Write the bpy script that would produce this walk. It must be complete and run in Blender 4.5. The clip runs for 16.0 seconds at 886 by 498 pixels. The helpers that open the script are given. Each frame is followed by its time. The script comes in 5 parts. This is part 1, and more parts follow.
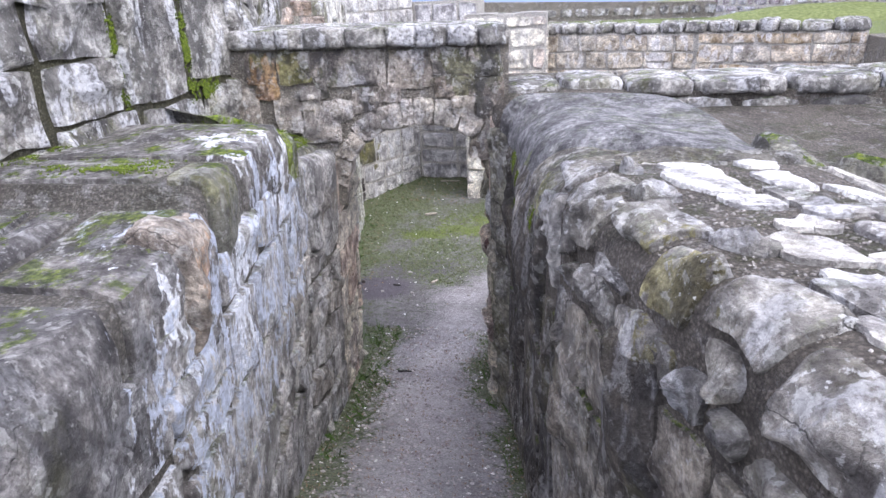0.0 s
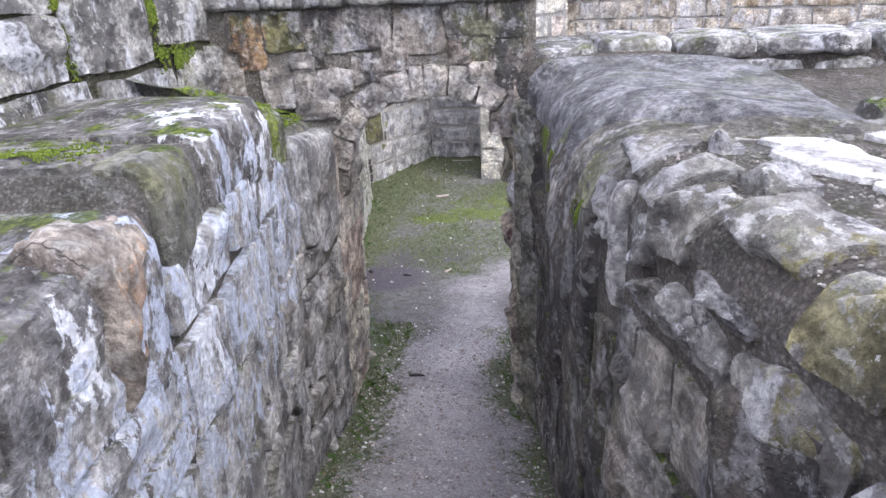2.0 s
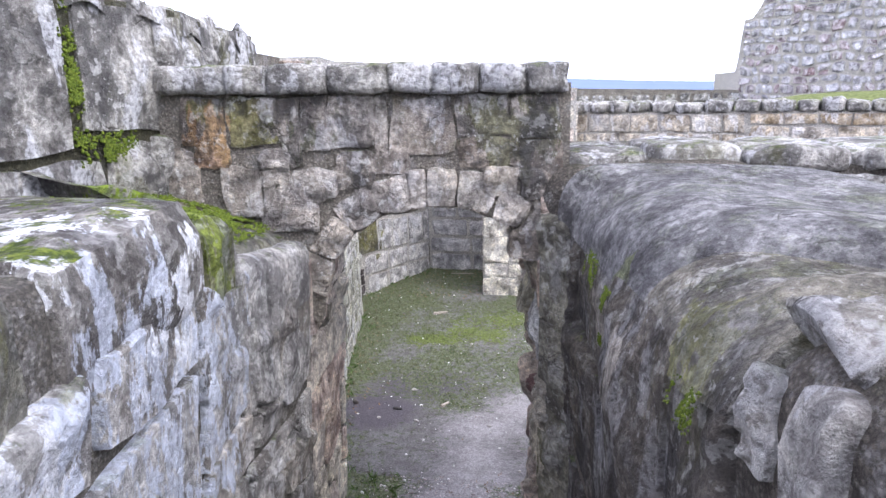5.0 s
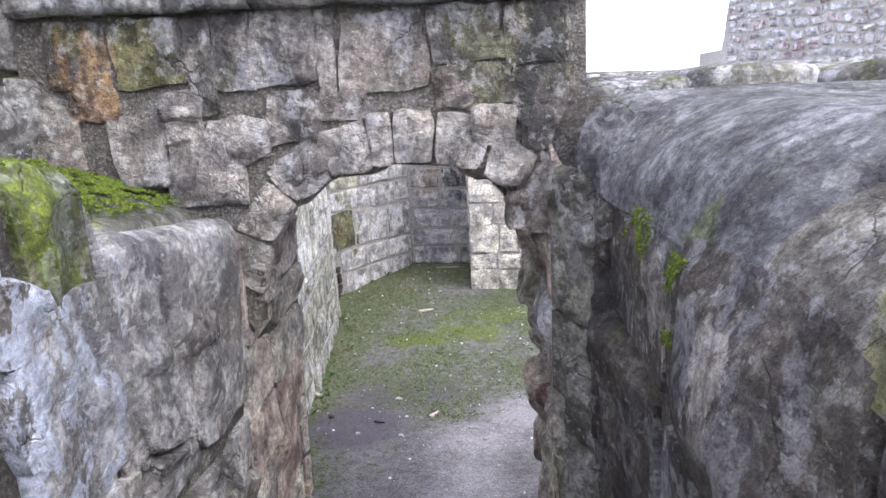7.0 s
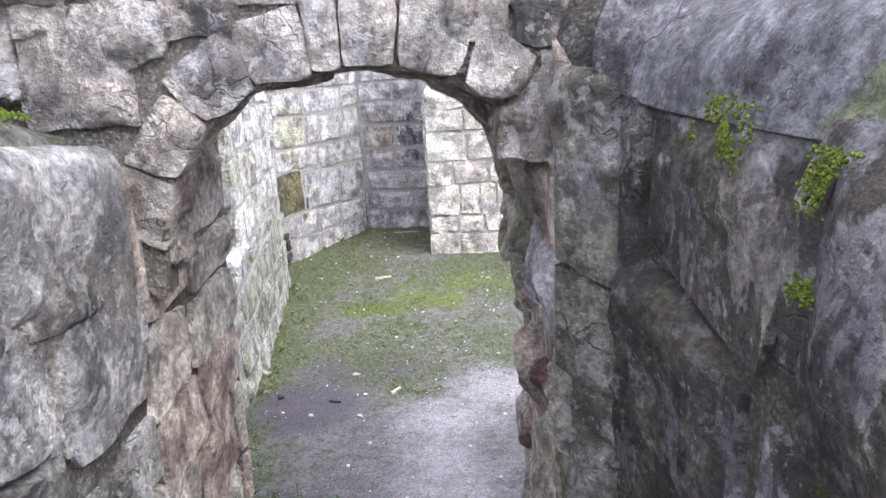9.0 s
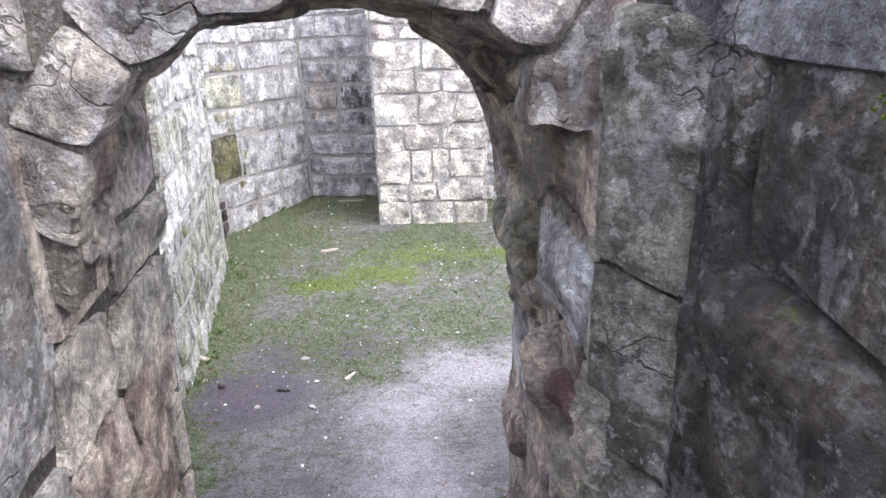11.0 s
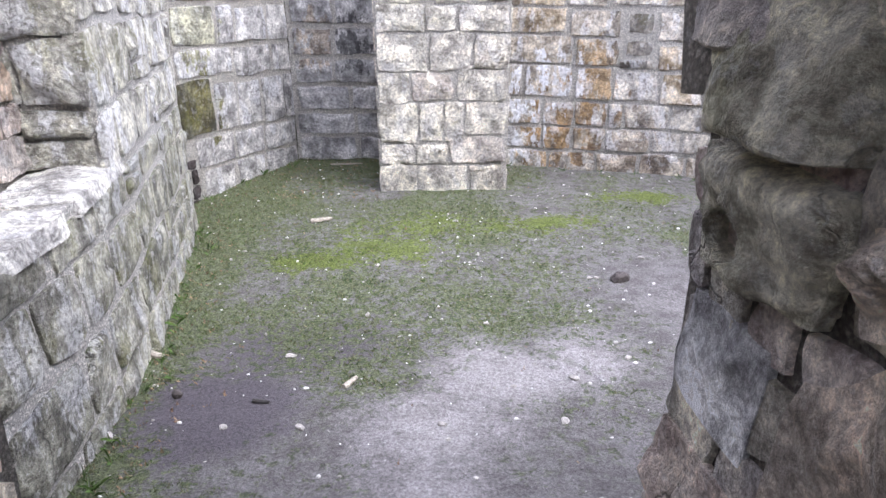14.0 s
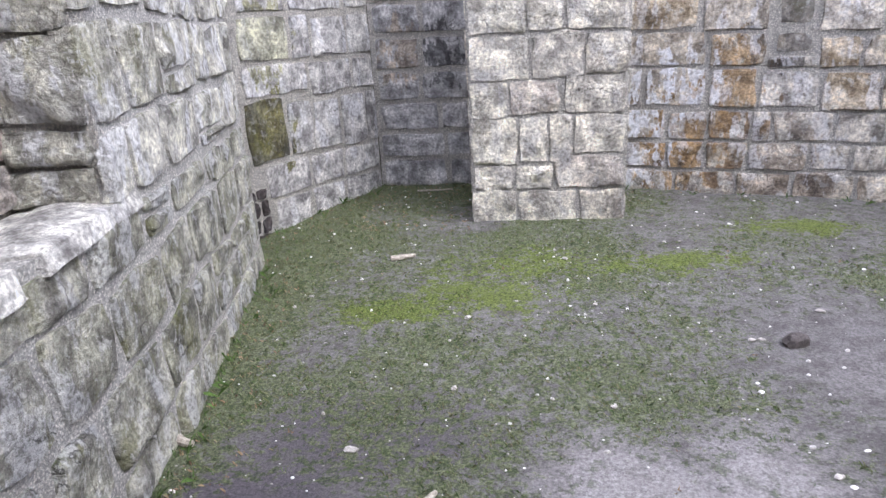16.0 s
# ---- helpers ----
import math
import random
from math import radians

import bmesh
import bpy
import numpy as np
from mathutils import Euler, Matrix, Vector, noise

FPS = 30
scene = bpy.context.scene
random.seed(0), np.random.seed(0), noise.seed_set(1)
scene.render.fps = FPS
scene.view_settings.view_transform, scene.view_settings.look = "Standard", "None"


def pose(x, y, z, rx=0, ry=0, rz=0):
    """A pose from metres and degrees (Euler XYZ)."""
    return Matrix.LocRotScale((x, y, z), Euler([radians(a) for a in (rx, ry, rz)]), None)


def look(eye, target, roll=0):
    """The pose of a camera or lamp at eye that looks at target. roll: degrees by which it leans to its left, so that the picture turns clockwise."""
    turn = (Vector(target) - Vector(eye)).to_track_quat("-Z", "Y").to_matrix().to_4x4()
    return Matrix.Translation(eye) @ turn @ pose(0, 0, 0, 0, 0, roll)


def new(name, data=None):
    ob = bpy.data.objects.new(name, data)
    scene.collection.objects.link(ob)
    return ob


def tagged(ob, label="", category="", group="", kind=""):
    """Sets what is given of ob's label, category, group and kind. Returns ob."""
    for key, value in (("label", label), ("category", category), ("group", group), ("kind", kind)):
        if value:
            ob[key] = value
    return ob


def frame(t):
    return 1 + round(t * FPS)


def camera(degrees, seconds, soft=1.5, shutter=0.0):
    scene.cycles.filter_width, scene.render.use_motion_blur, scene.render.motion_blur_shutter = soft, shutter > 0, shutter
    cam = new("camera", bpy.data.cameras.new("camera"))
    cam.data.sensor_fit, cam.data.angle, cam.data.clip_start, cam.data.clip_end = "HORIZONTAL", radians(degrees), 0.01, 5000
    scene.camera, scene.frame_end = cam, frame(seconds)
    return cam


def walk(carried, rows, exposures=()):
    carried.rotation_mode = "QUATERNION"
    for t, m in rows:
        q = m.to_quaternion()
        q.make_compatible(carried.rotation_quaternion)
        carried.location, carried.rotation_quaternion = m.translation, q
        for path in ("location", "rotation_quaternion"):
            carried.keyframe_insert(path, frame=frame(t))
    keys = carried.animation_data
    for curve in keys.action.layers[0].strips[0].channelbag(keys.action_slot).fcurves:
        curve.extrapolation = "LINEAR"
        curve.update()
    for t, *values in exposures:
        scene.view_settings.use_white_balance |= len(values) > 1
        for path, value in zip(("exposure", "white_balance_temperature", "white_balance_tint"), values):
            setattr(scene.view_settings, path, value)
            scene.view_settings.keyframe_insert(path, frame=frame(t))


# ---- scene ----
cam = camera(69.3, 16.0)
PATH = [
    (0, (0.494, 0.157, 2.935), (0.158, 1.987, 2.203), -2.4),
    (0.5, (0.537, 0.34, 2.912), (0.172, 2.194, 2.256), -6.3),
    (1, (0.527, 0.472, 2.874), (0.135, 2.273, 2.096), -5.4),
    (1.5, (0.423, 0.607, 2.855), (0.021, 2.43, 2.138), -4.4),
    (2, (0.367, 0.683, 2.804), (0.0, 2.483, 2.013), -3.4),
    (2.5, (0.37, 0.798, 2.722), (0.043, 2.619, 1.962), -3.0),
    (3, (0.407, 0.963, 2.728), (0.085, 2.784, 1.967), -3.1),
    (3.5, (0.345, 1.104, 2.696), (-0.014, 2.932, 1.97), -2.2),
    (4, (0.245, 1.207, 2.714), (-0.115, 3.094, 2.156), -1.4),
    (4.2, (0.236, 1.234, 2.717), (-0.13, 3.14, 2.236), -1.2),
    (6.3, (0.084, 1.905, 2.506), (-0.243, 3.82, 2.03), -2.1),
    (6.5, (0.082, 1.959, 2.476), (-0.242, 3.877, 2.008), -2.3),
    (7, (0.085, 2.097, 2.432), (-0.228, 4.011, 1.946), -3.3),
    (7.5, (0.011, 2.215, 2.371), (-0.262, 4.129, 1.857), -3.4),
    (8, (-0.032, 2.315, 2.327), (-0.244, 4.234, 1.805), -3.3),
    (8.5, (-0.007, 2.451, 2.271), (-0.203, 4.36, 1.708), -3.6),
    (9, (-0.026, 2.551, 2.24), (-0.202, 4.455, 1.654), -3.3),
    (9.2, (-0.047, 2.584, 2.229), (-0.172, 4.486, 1.621), -2.7),
    (11.3, (-0.227, 2.971, 2.173), (-0.207, 4.845, 1.477), -1.4),
    (11.5, (-0.256, 3.03, 2.133), (-0.237, 4.906, 1.441), -1.3),
    (12, (-0.313, 3.184, 2.096), (-0.298, 5.057, 1.395), -1.9),
    (12.5, (-0.332, 3.289, 2.031), (-0.295, 5.166, 1.343), -1.5),
    (13, (-0.308, 3.464, 1.931), (-0.27, 5.356, 1.284), -0.4),
    (13.5, (-0.367, 3.654, 1.822), (-0.33, 5.535, 1.143), -0.3),
    (14, (-0.397, 3.833, 1.772), (-0.343, 5.684, 1.017), -0.3),
    (14.5, (-0.346, 4.03, 1.712), (-0.366, 5.898, 0.999), -0.8),
    (15, (-0.353, 4.239, 1.67), (-0.429, 6.105, 0.956), -1.5),
    (15.5, (-0.404, 4.467, 1.641), (-0.541, 6.34, 0.952), -2.6),
    (16, (-0.435, 4.701, 1.57), (-0.676, 6.566, 0.889), -3.5),
]
EXPOSURES = [(0.0, 0.30), (3.5, 0.38), (4.0, 0.41), (6.5, 0.27), (7.0, 0.42), (9.0, 0.8), (12.5, 0.85), (14.5, 0.6), (16.0, 0.4)]
walk(cam, [(t, look(eye, target, roll)) for t, eye, target, roll in PATH], EXPOSURES)

# ---- world and sun: a bright overcast day ----
world = bpy.data.worlds.new("overcast")
scene.world = world
world.use_nodes = True
wn = world.node_tree
wn.nodes.clear()
sky = wn.nodes.new("ShaderNodeTexSky")
sky.sky_type, sky.sun_disc = "NISHITA", False
sky.sun_elevation, sky.sun_rotation, sky.air_density, sky.dust_density = radians(50), radians(119), 1.0, 4.0
grey = wn.nodes.new("ShaderNodeHueSaturation")
grey.inputs["Saturation"].default_value = 0.12
grey.inputs["Value"].default_value = 0.10
cloud = wn.nodes.new("ShaderNodeMix")
cloud.data_type = "RGBA"
cloud.inputs[0].default_value = 0.7
cloud.inputs[7].default_value = (0.93, 0.97, 1.27, 1)
back = wn.nodes.new("ShaderNodeBackground")
back.inputs["Strength"].default_value = 3.35
wout = wn.nodes.new("ShaderNodeOutputWorld")
wn.links.new(sky.outputs[0], grey.inputs["Color"])
wn.links.new(grey.outputs[0], cloud.inputs[6])
wn.links.new(cloud.outputs[2], back.inputs["Color"])
wn.links.new(back.outputs[0], wout.inputs["Surface"])
sun = new("sun", bpy.data.lights.new("sun", "SUN"))
sun.data.energy, sun.data.angle, sun.data.color = 2.0, radians(35), (1.0, 0.985, 0.985)
sun.matrix_world = look((8.0, -4.5, 11.0), (0.0, 0.0, 0.0))


# ---- materials ----
class Graph:
    """Short hand for a node tree."""

    def __init__(self, name):
        self.mat = bpy.data.materials.new(name)
        self.mat.use_nodes = True
        self.t = self.mat.node_tree
        self.t.nodes.clear()
        self.pos = self.add("ShaderNodeNewGeometry").outputs["Position"]

    def add(self, kind, **props):
        n = self.t.nodes.new(kind)
        for k, v in props.items():
            setattr(n, k, v)
        return n

    def put(self, socket, v):
        if isinstance(v, bpy.types.NodeSocket):
            self.t.links.new(v, socket)
        elif isinstance(v, (tuple, list)) and len(v) == 3 and len(socket.default_value) == 4:
            socket.default_value = (*v, 1)
        else:
            socket.default_value = v

    def stretch(self, sx, sy, sz, shift=None):
        n = self.add("ShaderNodeVectorMath", operation="MULTIPLY")
        self.put(n.inputs[0], self.pos if shift is None else shift)
        n.inputs[1].default_value = (sx, sy, sz)
        return n.outputs[0]

    def noise(self, scale, detail=4.0, rough=0.6, vec=None, distort=0.0):
        n = self.add("ShaderNodeTexNoise")
        self.put(n.inputs["Vector"], self.pos if vec is None else vec)
        n.inputs["Scale"].default_value, n.inputs["Detail"].default_value = scale, detail
        n.inputs["Roughness"].default_value, n.inputs["Distortion"].default_value = rough, distort
        return n.outputs["Fac"]

    def full(self, v):
        return self.band(v, 0.30, 0.70)

    def cells(self, scale, vec=None, feature="F1"):
        n = self.add("ShaderNodeTexVoronoi", feature=feature)
        self.put(n.inputs["Vector"], self.pos if vec is None else vec)
        n.inputs["Scale"].default_value = scale
        return n.outputs["Distance"]

    def band(self, v, lo, hi, a=0.0, b=1.0):
        n = self.add("ShaderNodeMapRange", interpolation_type="SMOOTHSTEP")
        self.put(n.inputs[0], v)
        for k, x in enumerate((lo, hi, a, b)):
            self.put(n.inputs[k + 1], x)
        return n.outputs[0]

    def math(self, op, a, b=0.0):
        n = self.add("ShaderNodeMath", operation=op)
        self.put(n.inputs[0], a)
        self.put(n.inputs[1], b)
        return n.outputs[0]

    def mix(self, f, a, b, blend="MIX"):
        n = self.add("ShaderNodeMix", data_type="RGBA", blend_type=blend)
        self.put(n.inputs[0], f)
        self.put(n.inputs[6], a)
        self.put(n.inputs[7], b)
        return n.outputs[2]

    def ramp(self, v, colours):
        n = self.add("ShaderNodeValToRGB")
        e = n.color_ramp.elements
        colours = colours * 2 if len(colours) == 1 else colours
        while len(e) < len(colours):
            e.new(0.5)
        for k, c in enumerate(colours):
            e[k].position, e[k].color = k / max(1, len(colours) - 1), (*c, 1)
        self.put(n.inputs[0], v)
        return n.outputs[0]

    def near(self, centre, radius, wobble):
        """1 round a centre, 0 outside, with a ragged edge."""
        d = self.add("ShaderNodeVectorMath", operation="DISTANCE")
        self.put(d.inputs[0], self.stretch(1, 1, 0.7))
        d.inputs[1].default_value = (centre[0], centre[1], centre[2] * 0.7)
        f = self.math("SUBTRACT", 1.0, self.math("DIVIDE", d.outputs["Value"], radius * 1.9))
        return self.band(self.math("ADD", f, self.math("MULTIPLY", self.math("SUBTRACT", wobble, 0.5), 1.1)), 0.30, 0.46)

    def up(self):
        n = self.add("ShaderNodeSeparateXYZ")
        self.put(n.inputs[0], self.add("ShaderNodeNewGeometry").outputs["Normal"])
        return n.outputs["Z"]

    def finish(self, colour, rough, height, strength=0.6, distance=0.02, spec=0.35):
        b = self.add("ShaderNodeBsdfPrincipled")
        self.put(b.inputs["Base Color"], colour)
        self.put(b.inputs["Roughness"], rough)
        b.inputs["Specular IOR Level"].default_value = spec
        k = self.add("ShaderNodeBump")
        k.inputs["Strength"].default_value, k.inputs["Distance"].default_value = strength, distance
        self.put(k.inputs["Height"], height)
        self.t.links.new(k.outputs[0], b.inputs["Normal"])
        o = self.add("ShaderNodeOutputMaterial")
        self.t.links.new(b.outputs[0], o.inputs[0])
        return self.mat


MOSS = (0.075, 0.105, 0.016)


def stone_material(name, colours, soot=0.4, lichen=0.3, streak=0.2, moss=0.4, green=0.2, spots=(), relief=0.03, stretch=(1, 1, 1)):
    """Weathered stone: each stone its own tint; mottling, dark crust, pale lichen, lime runs, moss on flat tops, stains."""
    g = Graph(name)
    tint = g.add("ShaderNodeObjectInfo").outputs["Random"]
    big = g.full(g.noise(2.6, 5, 0.6))
    mid = g.full(g.noise(8, 5, 0.5, distort=0.15))
    fine = g.full(g.noise(44, 6, 0.64))
    grain = g.full(g.noise(190, 4, 0.75))
    c = g.ramp(tint, colours)
    patch = g.band(g.noise(9.5, 6, 0.6, distort=0.4), 0.53, 0.565)
    c = g.mix(g.math("MULTIPLY", patch, min(0.30, 0.5 * lichen)), c, (0.62, 0.60, 0.57))
    c = g.mix(g.band(mid, 0.1, 0.9, 0, 0.5), c, g.ramp(big, [colours[-1], colours[0], colours[len(colours) // 2]]))
    ragged = g.full(g.noise(11, 9, 0.66, g.stretch(1, 1, 0.5)))
    for centre, radius, colour, amount in spots:
        if min(colour) <= 0.5:
            c = g.mix(g.math("MULTIPLY", g.near(centre, radius, ragged), amount), c, colour)
    c = g.mix(1.0, c, g.ramp(mid, [(0.45, 0.44, 0.45), (1.0, 1.0, 1.0), (1.60, 1.60, 1.58)]), "MULTIPLY")
    c = g.mix(1.0, c, g.ramp(fine, [(0.82, 0.81, 0.81), (1.0, 1.0, 1.0), (1.16, 1.16, 1.15)]), "MULTIPLY")
    c = g.mix(1.0, c, g.ramp(grain, [(0.80, 0.80, 0.80), (1.0, 1.0, 1.0), (1.20, 1.20, 1.20)]), "MULTIPLY")
    crust = g.math("MULTIPLY", g.band(g.noise(4.6, 8, 0.58, distort=0.25), 0.50, 0.55), g.band(fine, 0.0, 0.7, 0.4, 1))
    c = g.mix(g.math("MULTIPLY", crust, soot), c, (0.04, 0.039, 0.042))
    weep = g.band(g.noise(6.5, 5, 0.58, g.stretch(1, 1, 0.4), 0.1), 0.53, 0.60)
    c = g.mix(g.math("MULTIPLY", weep, soot * 0.75), c, (0.06, 0.057, 0.057))
    alga = g.band(g.noise(3.1, 7, 0.72, g.stretch(1, 1, 0.6)), 0.52, 0.66)
    c = g.mix(g.math("MULTIPLY", alga, green), c, (0.15, 0.15, 0.045))
    lime = g.math("MULTIPLY", g.band(g.noise(5.0, 8, 0.57, g.stretch(1.4, 1.4, 0.55), 0.2), 0.54, 0.58), g.band(fine, 0.05, 0.5, 0.35, 1))
    c = g.mix(g.math("MULTIPLY", lime, streak), c, (0.74, 0.74, 0.77))
    spot = g.math("MULTIPLY", g.band(g.noise(19, 7, 0.6), 0.56, 0.60), g.band(big, 0.2, 0.8, 0.25, 1))
    c = g.mix(g.math("MULTIPLY", spot, lichen), c, (0.66, 0.65, 0.62))
    for centre, radius, colour, amount in spots:
        if min(colour) > 0.5:
            c = g.mix(g.math("MULTIPLY", g.math("MULTIPLY", g.near(centre, radius, ragged), amount), g.band(g.noise(13, 9, 0.68, g.stretch(1, 1, 0.5), 0.2), 0.455, 0.505, 0.0, 1)), c, colour)
    fleck = g.math("MULTIPLY", g.band(g.noise(62, 5, 0.62), 0.60, 0.65), g.band(g.noise(7.5, 5, 0.6), 0.42, 0.60))
    c = g.mix(g.math("MULTIPLY", fleck, min(0.75, lichen * 1.1)), c, (0.70, 0.69, 0.67))
    blot = g.math("MULTIPLY", g.band(g.noise(31, 6, 0.66), 0.56, 0.62), g.band(g.noise(5.7, 4, 0.6), 0.40, 0.62))
    c = g.mix(g.math("MULTIPLY", blot, 0.08 + 0.65 * soot), c, (0.07, 0.066, 0.064))
    c = g.mix(1.0, c, g.ramp(fine, [(0.72, 0.71, 0.71), (1.0, 1.0, 1.0), (1.26, 1.26, 1.26)]), "MULTIPLY")
    drift = g.add("ShaderNodeTexNoise")
    g.put(drift.inputs["Vector"], g.pos)
    drift.inputs["Scale"].default_value, drift.inputs["Detail"].default_value = 7.0, 5.0
    bend = g.add("ShaderNodeVectorMath", operation="MULTIPLY_ADD")
    g.put(bend.inputs[0], drift.outputs["Color"])
    bend.inputs[1].default_value = (0.22, 0.22, 0.22)
    g.put(bend.inputs[2], g.pos)
    crack = g.math("MULTIPLY", g.band(g.cells(5.5, bend.outputs[0], "DISTANCE_TO_EDGE"), 0.002, 0.022, 1, 0), g.band(g.noise(2.7, 4, 0.6), 0.53, 0.62))
    c = g.mix(g.math("MULTIPLY", crack, 0.7), c, (0.05, 0.046, 0.043))
    pad = g.math("MULTIPLY", g.band(g.up(), 0.55, 0.85), g.band(g.noise(6.5, 8, 0.75), 0.51, 0.59))
    pad = g.math("MULTIPLY", pad, moss)
    c = g.mix(pad, c, g.ramp(fine, [(0.03, 0.045, 0.008), MOSS, (0.19, 0.23, 0.03)]))
    pit = g.band(g.cells(38), 0.0, 0.35)
    h = g.math("ADD", g.math("MULTIPLY", g.noise(13, 8, 0.62, g.stretch(*stretch), 0.15), 2.2), g.math("MULTIPLY", fine, 0.55))
    h = g.math("ADD", h, g.math("MULTIPLY", grain, 0.20))
    h = g.math("SUBTRACT", h, g.math("MULTIPLY", blot, 0.5))
    h = g.math("ADD", h, g.math("MULTIPLY", pit, 0.15))
    h = g.math("SUBTRACT", h, g.math("MULTIPLY", crack, 0.7))
    return g.finish(c, 0.92, h, 0.9, relief, 0.25)


def mortar_material(name, colour, soot=0.3, moss=0.2, pale=0.3):
    g = Graph(name)
    fine = g.full(g.noise(60, 6, 0.78))
    grit = g.full(g.noise(170, 3, 0.7))
    c = g.mix(1.0, colour, g.ramp(fine, [(0.7, 0.7, 0.7), (1, 1, 1), (1.25, 1.25, 1.25)]), "MULTIPLY")
    c = g.mix(1.0, c, g.ramp(grit, [(0.8, 0.8, 0.8), (1, 1, 1), (1.2, 1.2, 1.2)]), "MULTIPLY")
    c = g.mix(g.math("MULTIPLY", g.band(g.noise(3.5, 9, 0.75), 0.47, 0.60), soot), c, (0.045, 0.043, 0.042))
    c = g.mix(g.math("MULTIPLY", g.band(g.noise(9, 9, 0.8), 0.53, 0.62), pale), c, (0.62, 0.61, 0.61))
    c = g.mix(g.math("MULTIPLY", g.math("MULTIPLY", g.band(g.up(), 0.4, 0.8), g.band(g.noise(7, 8, 0.75), 0.50, 0.59)), moss), c, MOSS)
    stones = g.band(g.cells(85), 0.15, 0.55, 1, 0)
    c = g.mix(1.0, c, g.ramp(stones, [(0.72, 0.71, 0.70), (1.0, 0.99, 0.98), (1.22, 1.19, 1.15)]), "MULTIPLY")
    h = g.math("ADD", fine, g.math("MULTIPLY", g.noise(22, 8, 0.75), 2.0))
    h = g.math("ADD", h, g.math("MULTIPLY", grit, 0.3))
    h = g.math("ADD", h, g.math("MULTIPLY", stones, 0.5))
    return g.finish(c, 0.95, h, 0.95, 0.03, 0.2)


LIME = (0.85, 0.86, 0.90)
BLUE = (0.56, 0.60, 0.70)
RUST = (0.36, 0.23, 0.11)
GREY = [(0.21, 0.20, 0.19), (0.30, 0.28, 0.255), (0.25, 0.23, 0.22), (0.36, 0.33, 0.29), (0.28, 0.25, 0.23)]
DARK = [(0.13, 0.125, 0.12), (0.19, 0.175, 0.16), (0.15, 0.14, 0.14), (0.23, 0.21, 0.185)]
PALE = [(0.62, 0.58, 0.49), (0.70, 0.66, 0.57), (0.54, 0.49, 0.41), (0.74, 0.70, 0.62), (0.54, 0.45, 0.39)]
ASH = [(0.42, 0.40, 0.37), (0.50, 0.48, 0.45), (0.37, 0.35, 0.33), (0.54, 0.52, 0.49)]
OCHRE = [(0.48, 0.43, 0.36), (0.44, 0.33, 0.20), (0.54, 0.50, 0.44), (0.48, 0.40, 0.30), (0.58, 0.55, 0.51)]
WARM = [(0.25, 0.215, 0.185), (0.32, 0.28, 0.24), (0.21, 0.19, 0.175), (0.28, 0.235, 0.195), (0.34, 0.31, 0.28)]

STREAKS = [
    ((-0.55, 1.66, 1.92), 0.13, LIME, 0.95), ((-0.60, 1.75, 1.75), 0.17, LIME, 0.85), ((-0.70, 2.6, 2.02), 0.3, BLUE, 0.8), ((-0.70, 2.82, 2.12), 0.16, LIME, 0.9), ((-0.72, 2.95, 1.9), 0.2, BLUE, 0.7), ((-0.66, 2.25, 2.05), 0.26, BLUE, 0.7), ((-0.52, 1.35, 1.62), 0.15, LIME, 0.8),
    ((-0.70, 2.45, 2.2), 0.15, LIME, 0.8), ((-0.62, 1.95, 1.8), 0.28, BLUE, 0.7), ((-0.64, 2.05, 2.0), 0.14, LIME, 0.9),
    ((-0.58, 1.62, 2.02), 0.13, LIME, 0.95), ((-0.62, 1.90, 2.06), 0.16, BLUE, 0.9), ((-0.66, 2.16, 2.12), 0.15, LIME, 0.8), ((-0.68, 2.40, 2.12), 0.14, BLUE, 0.85), ((-0.56, 1.42, 1.95), 0.12, BLUE, 0.85), ((-0.57, 1.66, 1.82), 0.16, BLUE, 0.85),
    ((-0.62, 1.70, 2.15), 0.09, (0.42, 0.25, 0.15), 0.6), ((-0.86, 2.56, 2.42), 0.06, LIME, 0.9), ((-0.78, 2.42, 2.42), 0.04, LIME, 0.9)]
M_LEFT = stone_material("grey_weathered_stone", [(0.165, 0.155, 0.15), (0.225, 0.205, 0.19), (0.14, 0.132, 0.13), (0.26, 0.235, 0.21)], 0.6, 0.4, 0.12, 0.8, 0.2, STREAKS)
M_LEFT_FACE = stone_material("pale_washed_stone", [(0.35, 0.325, 0.305), (0.41, 0.395, 0.385), (0.29, 0.27, 0.26), (0.37, 0.33, 0.285), (0.43, 0.425, 0.43)], 0.45, 0.55, 0.35, 0.4, 0.25, STREAKS, 0.04, (1, 1, 0.5))
M_SLAB = stone_material("dark_slab_stone", DARK, 0.5, 0.35, 0.12, 1.0, 0.1, [
    ((-0.86, 2.56, 2.42), 0.07, LIME, 0.95), ((-0.76, 2.68, 2.42), 0.04, LIME, 0.9), ((-0.70, 2.36, 2.40), 0.05, LIME, 0.8), ((-0.68, 2.84, 2.13), 0.12, LIME, 0.8), ((-0.66, 2.52, 2.08), 0.15, BLUE, 0.7), ((-1.0, 3.02, 2.40), 0.14, (0.16, 0.19, 0.03), 0.8)])
M_MOSSY = stone_material("mossy_stone", [(0.17, 0.165, 0.13), (0.22, 0.21, 0.17), (0.19, 0.18, 0.15)], 0.5, 0.25, 0.1, 1.0, 0.55, [((-0.95, 3.1, 2.33), 0.2, (0.14, 0.20, 0.012), 0.95), ((-0.82, 3.1, 2.16), 0.16, (0.12, 0.125, 0.04), 0.55)])
